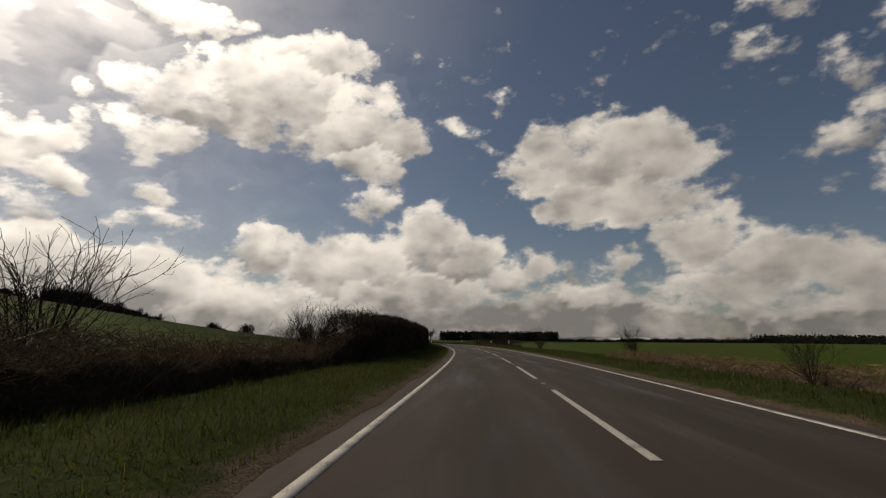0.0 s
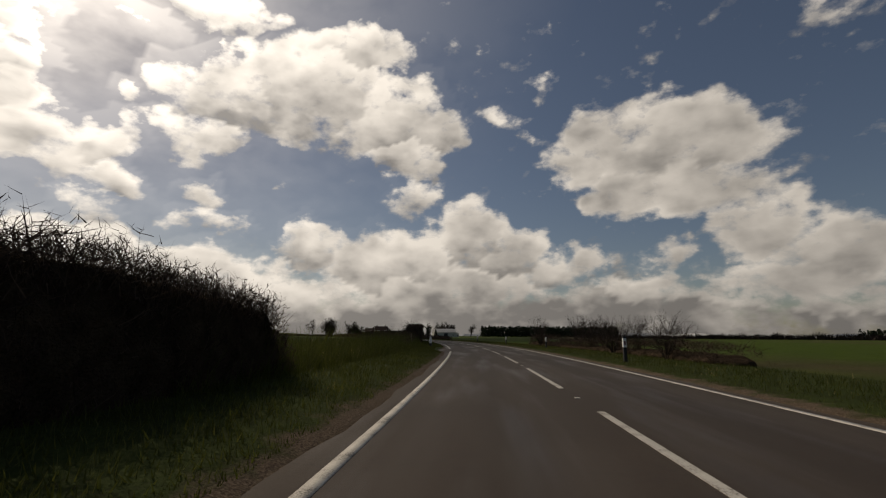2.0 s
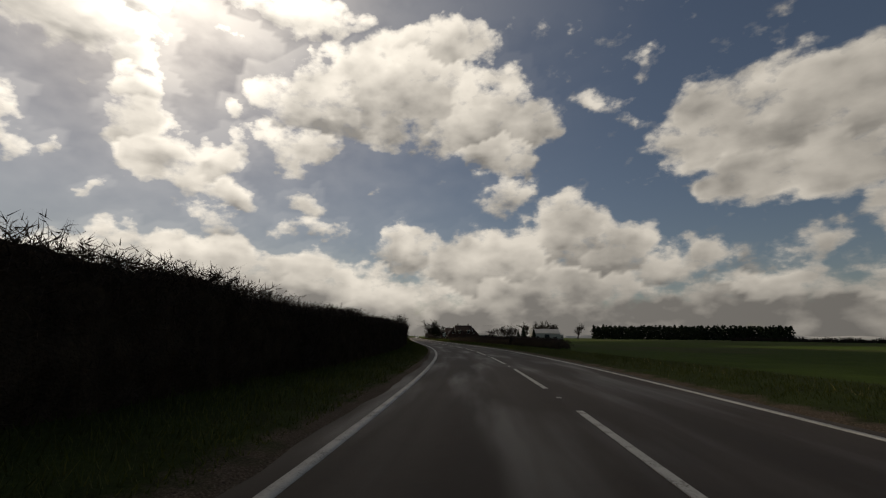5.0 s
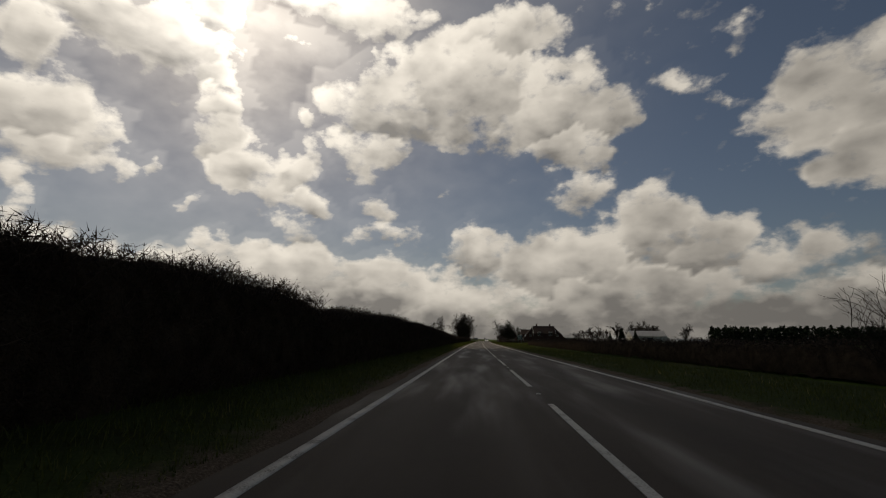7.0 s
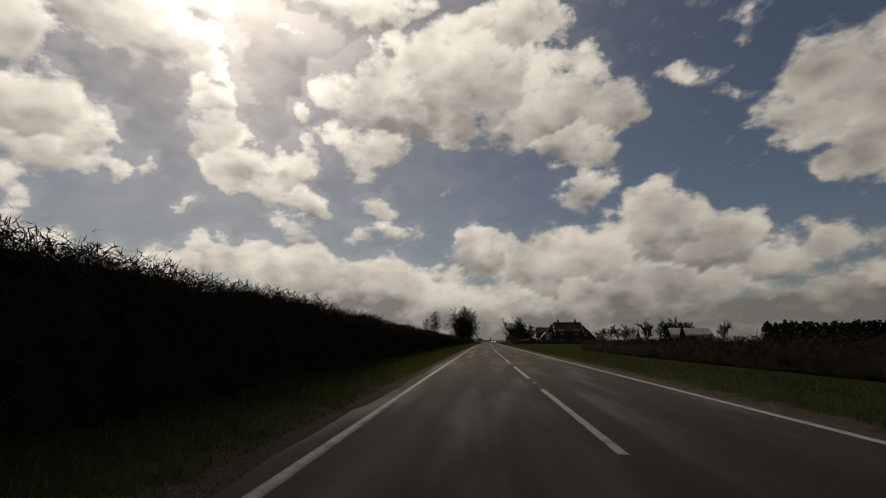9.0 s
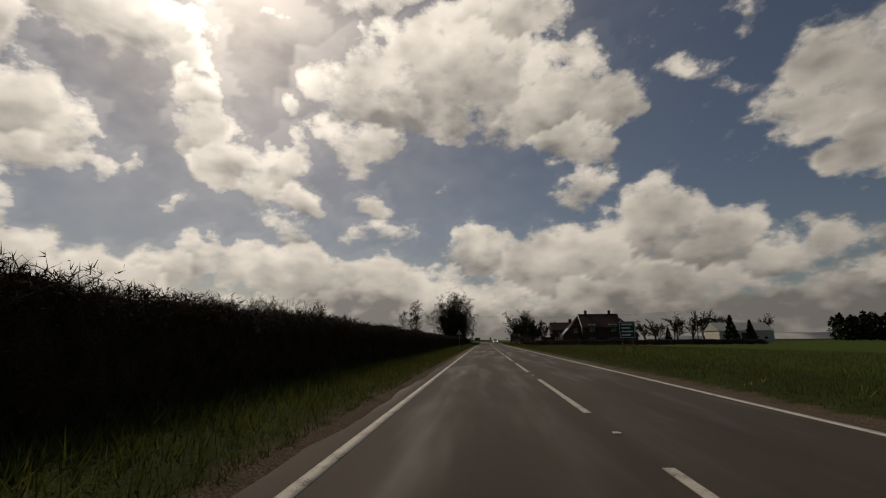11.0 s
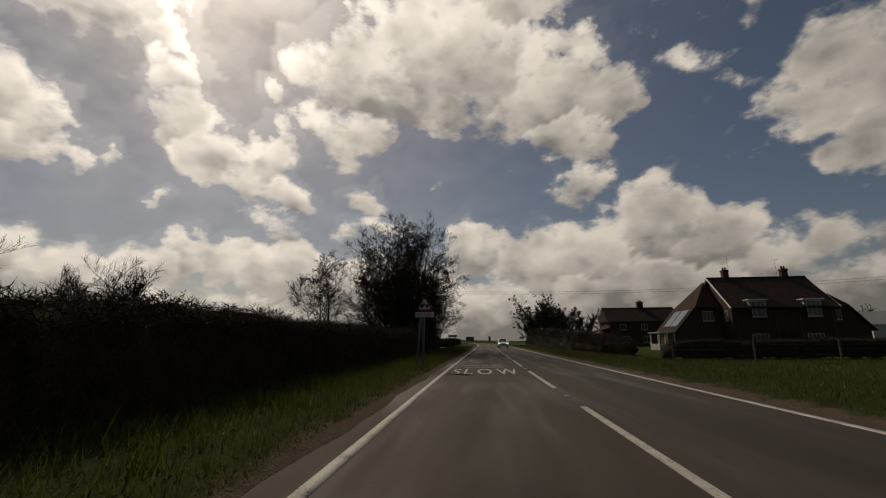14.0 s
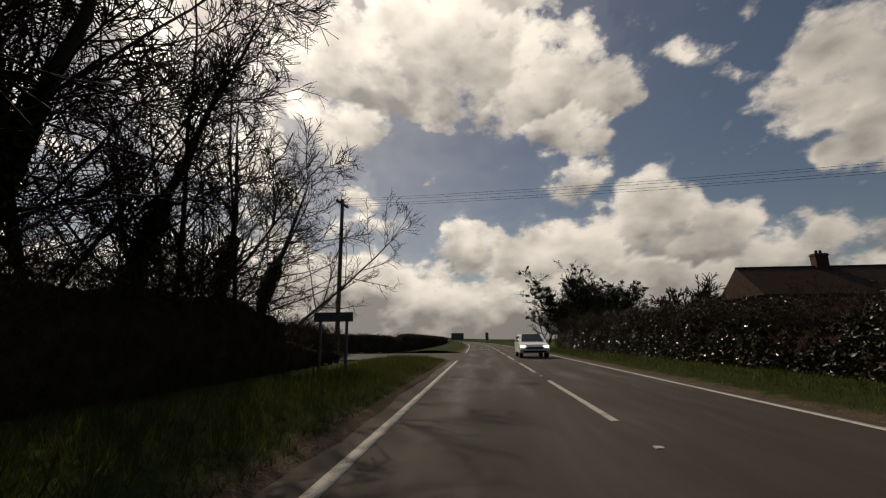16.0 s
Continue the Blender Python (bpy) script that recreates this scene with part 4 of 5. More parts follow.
GREEN = mottled("sign_green", (0.004, 0.034, 0.02), (0.007, 0.052, 0.03), 6.0, 0.45, 60, 0.001)
WOOD = mottled("weathered_wood", (0.07, 0.052, 0.038), (0.17, 0.13, 0.095), 5.0, 0.85, 45, 0.004)
SOLAR = mottled("solar_glass", (0.2, 0.22, 0.25), (0.35, 0.37, 0.4), 3.0, 0.15, 30, 0.001)
CAR_WHITE = mottled("car_white_paint", (0.7, 0.7, 0.69), (0.82, 0.82, 0.81), 2.0, 0.2, 200, 0.0002)
RUBBER = mottled("tyre_rubber", (0.012, 0.012, 0.012), (0.03, 0.029, 0.028), 9.0, 0.85, 60, 0.002)


def glass_material():
    k = Shade("window_glass")
    return k.done((0.03, 0.035, 0.04), 0.06, k.noise(1.5), 0.003, 0.2)


def lamp_material():
    k = Shade("headlamp_glow")
    k.bsdf.inputs["Emission Color"].default_value = (1, 0.95, 0.85, 1)
    k.bsdf.inputs["Emission Strength"].default_value = 1.6
    return k.done((0.8, 0.8, 0.78), 0.1)


GLASS, LAMP = glass_material(), lamp_material()

# ---------- side turnings ----------


def side_road(name, s0, s1, mouth, run, label):
    """A turning on the near side: a flared mouth that narrows as it leaves the road."""
    mid = (s0 + s1) / 2
    verts, faces, n = [], [], 13
    for i in range(n):
        u = i / (n - 1)
        half = mouth + ((s1 - s0) / 2 - mouth) * (1 - u) ** 3
        for w in (-1, -0.5, 0, 0.5, 1):
            p = at(mid, -3.3 - run * u)
            h = heading(mid)
            p = p + Vector((-math.sin(h), math.cos(h), 0)) * (w * half + 4 * u)
            verts.append((p.x, p.y, max(0.012 - 0.05 * u, ground_z(p) + 0.07)))
    for i in range(n - 1):
        for j in range(4):
            faces.append((i * 5 + j, i * 5 + j + 1, i * 5 + j + 6, i * 5 + j + 5))
    ob = new(name, mesh_of(name, verts, faces, ASPHALT, True))
    ob.data.attributes.new("lane", "FLOAT_VECTOR", "POINT")
    return tagged(ob, label, "road", kind="structure")


tagged(ribbon("side_track", lambda s: [(-3.1, 0.0135), (-3.35, 0.0125), (-3.58 - 0.6 * math.sin(math.pi * min(1, max(0, (s - 90.5) / 8))) ** 0.5, 0.02)], 90.4, 98.6, 0.3, ASPHALT), "cracked asphalt apron of a field gateway", "road", kind="structure")
side_road("side_road", 445.8, 461.2, 3.0, 40, "pale asphalt side road leaving at the junction")

# ---------- writing on the road ----------


def letters(word, s, l, long, wide, parent):
    pens = []
    x = 0.0
    for ch in word:
        data = bpy.data.curves.new("letter", "FONT")
        data.body, data.resolution_u, data.offset = ch, 6, 0.012
        ob = new("letter", data)
        bpy.context.view_layer.update()
        me = bpy.data.meshes.new_from_object(ob.evaluated_get(bpy.context.evaluated_depsgraph_get()))
        bpy.data.objects.remove(ob)
        co = np.array([tuple(v.co) for v in me.vertices])
        lo, hi = co.min(0), co.max(0)
        pens.append((me, lo, hi, x))
        x += hi[0] - lo[0] + 0.2
    total = x - 0.2
    for me, lo, hi, x in pens:
        for v in me.vertices:
            v.co = ((v.co.x - lo[0] + x) / total * wide - wide / 2, (v.co.y - lo[1]) / (hi[1] - lo[1]) * long, 0)
        me.materials.append(PAINT)
        ob = new("road_letter", me)
        ob.parent = parent
        ob.matrix_world = Matrix.Translation(at(s, l, lz(l) + 0.014)) @ pose(0, 0, 0, 0, 0, math.degrees(heading(s)))


def bar(s, l0, l1, long, parent):
    ob = part("road_bar", a_box(l0, l1, -long / 2, long / 2, -0.03, 0.012, bevel=0.002), PAINT, parent)
    ob.matrix_world = Matrix.Translation(at(s, 0, 0.028)) @ pose(0, 0, 0, 0, 0, math.degrees(heading(s)))


letters("SLOW", 337.7, -1.62, 2.9, 2.45, road)
letters("SLOW", 387.2, -1.62, 2.9, 2.45, road)
for s in (342.0, 391.5, 393.0):
    bar(s, -2.95, -0.1, 0.24, road)

# ---------- road signs and posts ----------


def beside(s, l, turn=0.0, z=None):
    p = at(s, l)
    p.z = (0.1 if abs(l) < 9 else ground_z(p)) if z is None else z
    return Matrix.Translation(p) @ pose(0, 0, 0, 0, 0, math.degrees(heading(s)) + turn)


def triangle(bm, side, y0, y1, z, inner=0.0):
    """A rounded triangle, standing, its base at z."""
    h = side * 0.866
    pts = [(-side / 2, 0), (side / 2, 0), (0, h)]
    cx, cz = 0, h / 3
    ring = []
    for i, (x, zz) in enumerate(pts):
        r = 0.1 * side
        ux, uz = cx - x, cz - zz
        n = math.hypot(ux, uz)
        ox, oz = x + ux / n * r * 2, zz + uz / n * r * 2
        a0 = math.atan2(zz - oz, x - ox)
        for k in (-1.05, -0.5, 0, 0.5, 1.05):
            ring.append((ox + r * math.cos(a0 + k), oz + r * math.sin(a0 + k)))
    low = [bm.verts.new((x, y0, z + zz)) for x, zz in ring]
    high = [bm.verts.new((x, y1, z + zz)) for x, zz in ring]
    n = len(ring)
    bm.faces.new(low)
    bm.faces.new(high[::-1])
    for i in range(n):
        bm.faces.new((low[i], high[i], high[(i + 1) % n], low[(i + 1) % n]))
    return bm


def warning_sign(m, base, side, label, tractor=False):
    root = thing("warning_sign", label, "road sign", m)
    part("post", rod(bmesh.new(), (-0.07 if tractor else 0.0, 0.055, -0.1), (0.0, 0.055, base + side * 0.7), 0.045 if tractor else 0.036, n=12), GREY_BACK, root)
    if tractor:
        part("post", rod(bmesh.new(), (-0.36, 0.055, -0.1), (-0.1, 0.055, base + 0.06), 0.04, n=12), GREY_BACK, root, "leaning second post")
    plate = part("plate", triangle(bmesh.new(), side, -0.004, 0.01, base), RED, root, "red-bordered triangle")
    # cream instead of white puts the backlit face's shade into its colour
    part("face", triangle(bmesh.new(), side * 0.74, -0.009, -0.003, base + side * 0.075), CREAM, plate, "white face, toned down for backlight")
    bm = bmesh.new()
    if tractor:
        for x, r in ((-0.11, 0.075), (0.12, 0.055)):
            ring = bmesh.ops.create_cone(bm, cap_ends=True, segments=20, radius1=r, radius2=r, depth=0.006, matrix=Matrix.Translation((x, -0.012, base + 0.12 + r)) @ pose(0, 0, 0, 90))
        box(bm, -0.02, 0.17, -0.015, -0.009, base + 0.22, base + 0.27)
        box(bm, -0.12, -0.01, -0.015, -0.009, base + 0.25, base + 0.28)
        box(bm, -0.115, -0.1, -0.015, -0.009, base + 0.26, base + 0.36)
        box(bm, -0.03, -0.015, -0.015, -0.009, base + 0.26, base + 0.36)
        box(bm, -0.13, 0.0, -0.015, -0.009, base + 0.35, base + 0.37)
    else:
        rod(bm, (0.0, -0.011, base + 0.12), (0.0, -0.011, base + 0.42), 0.022, n=6)
        rod(bm, (0.0, -0.011, base + 0.26), (0.11, -0.011, base + 0.3), 0.018, n=6)
    part("symbol", bm, BLACK, plate, "black tractor silhouette" if tractor else "black junction symbol")
    if tractor:
        # the plate's cream also stands for white seen against the light
        board = part("name_plate", a_box(-0.38, 0.38, -0.006, 0.012, base - 0.26, base - 0.05, bevel=0.003), CREAM, root, "white plate below the triangle, toned down for backlight")
        part("border", a_box(-0.4, 0.4, 0.0, 0.009, base - 0.28, base - 0.03, bevel=0.003), BLACK, board)
        for word, x in (("farm", -0.2), ("traffic", 0.14)):
            words = bpy.data.curves.new("words", "FONT")
            words.body, words.size, words.extrude, words.align_x = word, 0.135, 0.002, "CENTER"
            ob = new("words", words)
            bpy.context.view_layer.update()
            me = bpy.data.meshes.new_from_object(ob.evaluated_get(bpy.context.evaluated_depsgraph_get()))
            bpy.data.objects.remove(ob)
            me.materials.clear()
            me.materials.append(BLACK)
            ob = new("word", me)
            ob.parent = board
            ob.matrix_local = Matrix.Translation((x, -0.011, base - 0.195)) @ pose(0, 0, 0, 90)
    return root


warning_sign(beside(340, -4.02), 1.62, 0.75, "red triangular side-road warning sign on a grey post")
warning_sign(beside(389.6, -4.05, 4), 2.3, 0.75, "red triangular tractor warning sign with a white plate on leaning posts", tractor=True)


def board_sign(m, wide, high, base, label, mat, legs, bars=0, name="direction_sign"):
    root = thing(name, label, "road sign", m)
    for x in legs:
        part("post", rod(bmesh.new(), (x, 0.05, -0.1), (x, 0.05, base + high * 0.9), 0.045, n=10), GREY_BACK, root)
    board = part("board", a_box(-wide / 2, wide / 2, -0.012, 0.012, base, base + high, bevel=0.006), mat, root)
    for x0, x1, z0, z1 in ((-1, 1, 0.94, 0.97), (-1, 1, 0.03, 0.06), (-1, -0.95, 0.06, 0.94), (0.95, 1, 0.06, 0.94)) if bars else ():
        part("border", a_box(x0 * wide * 0.48, x1 * wide * 0.48, -0.017, -0.011, base + z0 * high, base + z1 * high), WHITE, board)
    for i in range(bars):
        z = base + high * (0.82 - 0.62 * i / max(1, bars - 1))
        part("word_bar", a_box(-wide * 0.36, wide * (0.36 - 0.16 * (i % 2)), -0.017, -0.011, z - high * 0.045, z + high * 0.045), WHITE, board, "white line of unreadable writing")
    return root


board_sign(beside(338.2, 12.2, 4), 1.5, 1.6, 1.35, "green direction sign with white writing on two posts", GREEN, (-0.5, 0.5), 4)
board_sign(beside(434, -6.2, 0), 1.2, 0.28, 1.62, "low dark name board on two posts by the junction", GREY_BACK, (-0.4, 0.4), name="name_sign")
board_sign(beside(515, -5.5), 2.6, 1.4, 1.0, "dark direction board far down the road", GREY_BACK, (-0.9, 0.9))
board_sign(beside(524, 1.2), 0.7, 1.7, 0.9, "narrow dark upright board on the far traffic island", GREY_BACK, (0.0,))
board_sign(beside(470, 6.4), 1.0, 0.4, 1.5, "small dark name board by the far verge", GREY_BACK, (0.0,), name="name_sign")


def marker_post(m, label, white_low=False):
    root = thing("marker_post", label, "marker post", m, "marker posts along the verge")
    w = 0.065
    part("shaft", a_box(-w, w, -w, w, -0.1, 0.62, bevel=0.015), BLACK, root)
    part("cap", a_box(-w - 0.004, w + 0.004, -w - 0.004, w + 0.004, 0.62, 1.0, bevel=0.02), WHITE, root, "white painted upper half")
    part("top", a_box(-w - 0.006, w + 0.006, -w - 0.006, w + 0.006, 1.0, 1.1, bevel=0.02), BLACK, root, "black rounded top")
    part("reflector", a_box(-0.03, 0.03, -w - 0.012, -w - 0.003, 0.72, 0.88, bevel=0.006), RED, root, "red reflector")
    return root


post = marker_post(beside(59, 4.4), "black and white roadside marker post in the grass")
for s, l in ((77, 4.6), (97.3, 5.4), (115, 4.8), (136, 4.6)):
    copy_thing(post, beside(s, l))


def bollard(m, label):
    root = thing("verge_bollard", label, "bollard", m)
    bm = bmesh.new()
    rod(bm, (0, 0, -0.1), (0, 0, 0.4), 0.15, 0.13, 14)
    part("foot", bm, BLACK, root)
    bm = bmesh.new()
    rod(bm, (0, 0, 0.4), (0, 0, 0.98), 0.125, 0.075, 14)
    bmesh.ops.bevel(bm, geom=[e for e in bm.edges if all(v.co.z > 0.9 for v in e.verts)], offset=0.02, segments=2, affect="EDGES")
    part("body", bm, WHITE, root, "white tapered upper part")
    return root


bollard(beside(98.6, -4.9), "white tapered bollard with a dark foot beside the track mouth")


def fence_post(m, tall=1.3):
    root = thing("fence_post", "weathered round wooden fence post", "fence post", m, "fence posts")
    bm = bmesh.new()
    rod(bm, (0, 0, -0.2), (0, 0, tall), 0.06, 0.052, 9)
    part("shaft", bm, WOOD, root)
    return root


p0 = fence_post(beside(97.5, -6.6), 1.25)
copy_thing(p0, beside(103, -8.2))


def wire_fence(s, l0, l1):
    """Posts and wires across the field in front of the garden."""
    root = thing("wire_fence", "post and wire stock fence in front of the garden hedge", "fence", beside(s, l0, z=-0.05))
    n = int((l1 - l0) / 4.4)
    bm = bmesh.new()
    rod(bm, (0, 0, 0), (0, 0, 1.2), 0.06, 0.05, 8)
    first = part("post", bm, WOOD, root)
    for i in range(1, n + 1):
        ob = new("post", first.data)
        ob.parent = root
        ob.location = (i * 4.4, 0.05 * math.sin(i * 2), 0.04 * math.sin(i * 5))
    for z in (0.35, 0.65, 0.9, 1.12):
        part("wire", rod(bmesh.new(), (0, -0.06, z), (n * 4.4, -0.06, z), 0.004, n=4), STEEL, root)


wire_fence(398, 9, 46)
post = thing("sign_post", "tall pale wooden post by the field fence", "post", beside(396.5, 19.5, z=-0.05))
part("shaft", a_box(-0.07, 0.07, -0.07, 0.07, -0.1, 1.9, bevel=0.01), WOOD, post)

# ---------- pole and wires ----------


def utility_pole(m, tall, label):
    root = thing("utility_pole", label, "utility pole", m)
    part("shaft", rod(bmesh.new(), (0, 0, -0.3), (0, 0, tall), 0.15, 0.1, 12), WOOD, root)
    arm = part("crossarm", a_box(-0.75, 0.75, -0.06, 0.06, tall - 0.35, tall - 0.22, bevel=0.01), WOOD, root)
    for x in (-0.65, -0.25, 0.25, 0.65):
        bm = bmesh.new()
        rod(bm, (x, 0, tall - 0.22), (x, 0, tall - 0.06), 0.035, 0.025, 8)
        part("insulator", bm, WHITE, arm, "white ceramic insulator")
    part("strut", rod(bmesh.new(), (-0.5, 0, tall - 0.33), (0, 0.0, tall - 0.85), 0.02, n=6), STEEL, root)
    part("strut", rod(bmesh.new(), (0.5, 0, tall - 0.33), (0, 0.0, tall - 0.85), 0.02, n=6), STEEL, root)
    return root


utility_pole(beside(446, -10, 80), 9.7, "tall wooden utility pole with a crossarm at the junction")
utility_pole(beside(431, 60, 80), 9.6, "tall wooden utility pole behind the gardens")
for i, dz in enumerate((0.0, 0.0, -0.35, -0.35)):
    a, b = at(446 + 0.4 * (i % 2), -10, 9.62 + dz), at(431 + 0.4 * (i % 2), 60, 9.5 + dz)
    pts = [a.lerp(b, k / 12) - Vector((0, 0, 1.1 * 4 * (k / 12) * (1 - k / 12))) for k in range(13)]
    side = (b - a).cross(Vector((0, 0, 1))).normalized() * 0.008
    ring = [tuple(p + o) for p in pts for o in (side, Vector((0, 0, 0.008)), -side, Vector((0, 0, -0.008)))]
    quads = [(4 * k + j, 4 * k + (j + 1) % 4, 4 * k + 4 + (j + 1) % 4, 4 * k + 4 + j) for k in range(12) for j in range(4)]
    tagged(part("overhead_wire", mesh_of("overhead_wire", ring, quads, BLACK), BLACK, None), "thin black overhead wire crossing the road", "wire", "overhead wires")

# ---------- houses ----------


def window(parent, x, z, wide, high, y, panes=2, face=-1, name="window"):
    """A casement in a wall that looks along y: frame, sill and panes."""
    w = part(name, a_box(x - wide / 2, x + wide / 2, y - 0.05, y + 0.05, z, z + high), GLASS, parent, "dark glass casement")
    f = 0.07
    o = y + face * 0.08
    lo, hi = min(y, o), max(y, o)
    for x0, x1, z0, z1 in ((x - wide / 2, x + wide / 2, z + high - f, z + high), (x - wide / 2, x + wide / 2, z, z + f), (x - wide / 2, x - wide / 2 + f, z + f, z + high - f), (x + wide / 2 - f, x + wide / 2, z + f, z + high - f)):
        part("frame", a_box(x0, x1, lo, hi, z0, z1), CREAM, w, "white frame")
    for i in range(1, panes):
        c = x - wide / 2 + wide * i / panes
        part("mullion", a_box(c - 0.03, c + 0.03, lo, hi, z + f, z + high - f), CREAM, w, "white mullion")
    part("sill", a_box(x - wide / 2 - 0.06, x + wide / 2 + 0.06, y + face * 0.14 if face < 0 else y, y if face < 0 else y + 0.14, z - 0.08, z - 0.002), CREAM, w)


def solid(bm, pts, faces):
    v = [bm.verts.new(p) for p in pts]
    for f in faces:
        bm.faces.new([v[i] for i in f])
    bmesh.ops.recalc_face_normals(bm, faces=bm.faces)
    return bm


def chimney(parent, x, y, z0, z1, wide=0.9, deep=0.6, pots=2):
    c = part("chimney", a_box(x - wide / 2, x + wide / 2, y - deep / 2, y + deep / 2, z0, z1, bevel=0.01), BRICK, parent, "red brick chimney")
    part("cap", a_box(x - wide / 2 - 0.06, x + wide / 2 + 0.06, y - deep / 2 - 0.06, y + deep / 2 + 0.06, z1 - 0.22, z1 - 0.08, bevel=0.01), BRICK, c)
    for i in range(pots):
        px = x + (i - (pots - 1) / 2) * 0.36
        part("pot", rod(bmesh.new(), (px, y, z1 - 0.05), (px, y, z1 + 0.32), 0.13, 0.11, 10), BRICK, c, "clay chimney pot")


def aerial(parent, x, y, z0, tall):
    bm = bmesh.new()
    rod(bm, (x, y, z0), (x, y, z0 + tall), 0.02, n=6)
    rod(bm, (x - 0.5, y, z0 + tall), (x + 0.5, y, z0 + tall + 0.1), 0.014, n=6)
    for i in range(7):
        px = x - 0.45 + 0.15 * i
        rod(bm, (px, y - 0.16, z0 + tall + 0.02 * i), (px, y + 0.16, z0 + tall + 0.02 * i), 0.008, n=4)
    part("aerial", bm, STEEL, parent, "thin metal television aerial")


def slab(bm, pts, thick):
    """A roof plane: the outline, thickened downwards."""
    n = len(pts)
    return solid(bm, list(pts) + [(x, y, z - thick) for x, y, z in pts], [tuple(range(n)), tuple(range(n, 2 * n))] + [(i, (i + 1) % n, n + (i + 1) % n, n + i) for i in range(n)])


def pair_of_houses(m):
    """A brick pair under one ridge: gables at its ends, and at each end a set-back wing whose roof sweeps low."""
    root = thing("house", "red brick semi-detached houses under a long brown tiled roof", "house", m)
    part("wall", a_box(-6.7, 6.7, 0, 8, -0.3, 4.9), BRICK, root, "red brick walls")
    for sgn in (-1, 1):
        x0, x1 = sgn * 6.69, sgn * 6.45
        part("gable_wall", solid(bmesh.new(), [(x0, 0, 4.9), (x0, 8, 4.9), (x0, 4, 8.3), (x1, 0, 4.9), (x1, 8, 4.9), (x1, 4, 8.3)], [(0, 1, 2), (3, 5, 4), (0, 3, 4, 1), (1, 4, 5, 2), (2, 5, 3, 0)]), BRICK, root, "brick gable end")
        part("roof", slab(bmesh.new(), [(-7.0, 4 + sgn * 4.5, 4.68), (7.0, 4 + sgn * 4.5, 4.68), (7.0, 4, 8.5), (-7.0, 4, 8.5)], 0.2), SLATE, root, "brown tiled roof slope")
        for end in (-1, 1):
            bm = bmesh.new()
            rod(bm, (end * 7.05, 4 + sgn * 4.5, 4.56), (end * 7.05, 4, 8.4), 0.11, n=4)
            part("bargeboard", bm, WHITE, root, "white bargeboard")
        # the wing at this end
        w = sgn
        part("wing_wall", solid(bmesh.new(), [(w * 6.72, 2.2, -0.3), (w * 6.72, 2.2, 4.8), (w * 10.2, 2.2, 4.8), (w * 12.9, 2.2, 2.35), (w * 12.9, 2.2, -0.3), (w * 6.72, 7.8, -0.3), (w * 6.72, 7.8, 4.8), (w * 10.2, 7.8, 4.8), (w * 12.9, 7.8, 2.35), (w * 12.9, 7.8, -0.3)],
                                [(0, 1, 2, 3, 4), (5, 6, 7, 8, 9), (0, 1, 6, 5), (1, 2, 7, 6), (2, 3, 8, 7), (3, 4, 9, 8), (4, 0, 5, 9)]), BRICK, root, "set-back brick end wing")
        part("sweep_roof", slab(bmesh.new(), [(w * 13.4, 1.9, 2.2), (w * 10.35, 1.9, 5.0), (w * 7.08, 4.8, 8.1), (w * 7.08, 5.2, 8.1), (w * 10.35, 8.1, 5.0), (w * 13.4, 8.1, 2.2)], 0.18), SLATE, root, "long low sweep of brown tiles")
        for y0, y1 in ((1.9, 4.8), (8.1, 5.2)):
            part("hip_roof", slab(bmesh.new(), [(w * 10.34, y0, 5.0), (w * 7.08, y0, 5.0), (w * 7.08, y1, 8.1)], 0.16), SLATE, root, "brown tiled hip")
        part("gutter", rod(bmesh.new(), (w * 7.1, 1.86, 4.9), (w * 10.3, 1.86, 4.9), 0.06, n=8), BLACK, root)
        part("gutter", rod(bmesh.new(), (w * 13.45, 1.9, 2.1), (w * 13.45, 8.1, 2.1), 0.06, n=8), BLACK, root)
        window(root, w * 8.6, 3.3, 1.5, 1.1, 2.2, 3)
        pane = part("end_window", a_box(min(w * 6.66, w * 6.73), max(w * 6.66, w * 6.73), 0.75, 1.35, 3.2, 4.4), GLASS, root, "narrow casement in the gable end")
        for y0, y1, z0, z1 in ((0.75, 1.35, 4.33, 4.4), (0.75, 1.35, 3.2, 3.27), (0.75, 0.82, 3.27, 4.33), (1.28, 1.35, 3.27, 4.33), (1.02, 1.08, 3.27, 4.33)):
            part("frame", a_box(min(w * 6.7, w * 6.78), max(w * 6.7, w * 6.78), y0, y1, z0, z1), WHITE, pane, "white frame")
    part("ridge", rod(bmesh.new(), (-7.0, 4, 8.5), (7.0, 4, 8.5), 0.12, n=8), SLATE, root)
    part("gutter", rod(bmesh.new(), (-7.0, -0.55, 4.58), (7.0, -0.55, 4.58), 0.07, n=8), BLACK, root)
    # pale panels on the road end's sweep
    for y0 in (2.5, 4.6):
        pts = [(-12.9, y0, 2.8), (-12.9, y0 + 1.9, 2.8), (-10.9, y0 + 1.9, 4.63), (-10.9, y0, 4.63)]
        part("solar_panel", slab(bmesh.new(), pts, 0.05), SOLAR, root, "pale reflecting roof panel")
    for x in (-3.4, 3.7):
        dormer = part("dormer", a_box(x - 1.1, x + 1.1, -0.35, 1.6, 4.4, 5.4), CREAM, root, "flat-topped pale dormer")
        part("dormer_roof", a_box(x - 1.35, x + 1.35, -0.6, 1.8, 5.4, 5.52, bevel=0.02), WHITE, dormer)
        window(root, x, 3.6, 1.8, 1.7, -0.36, 3)
        window(root, x, 0.5, 2.1, 1.25, 0.0, 4)
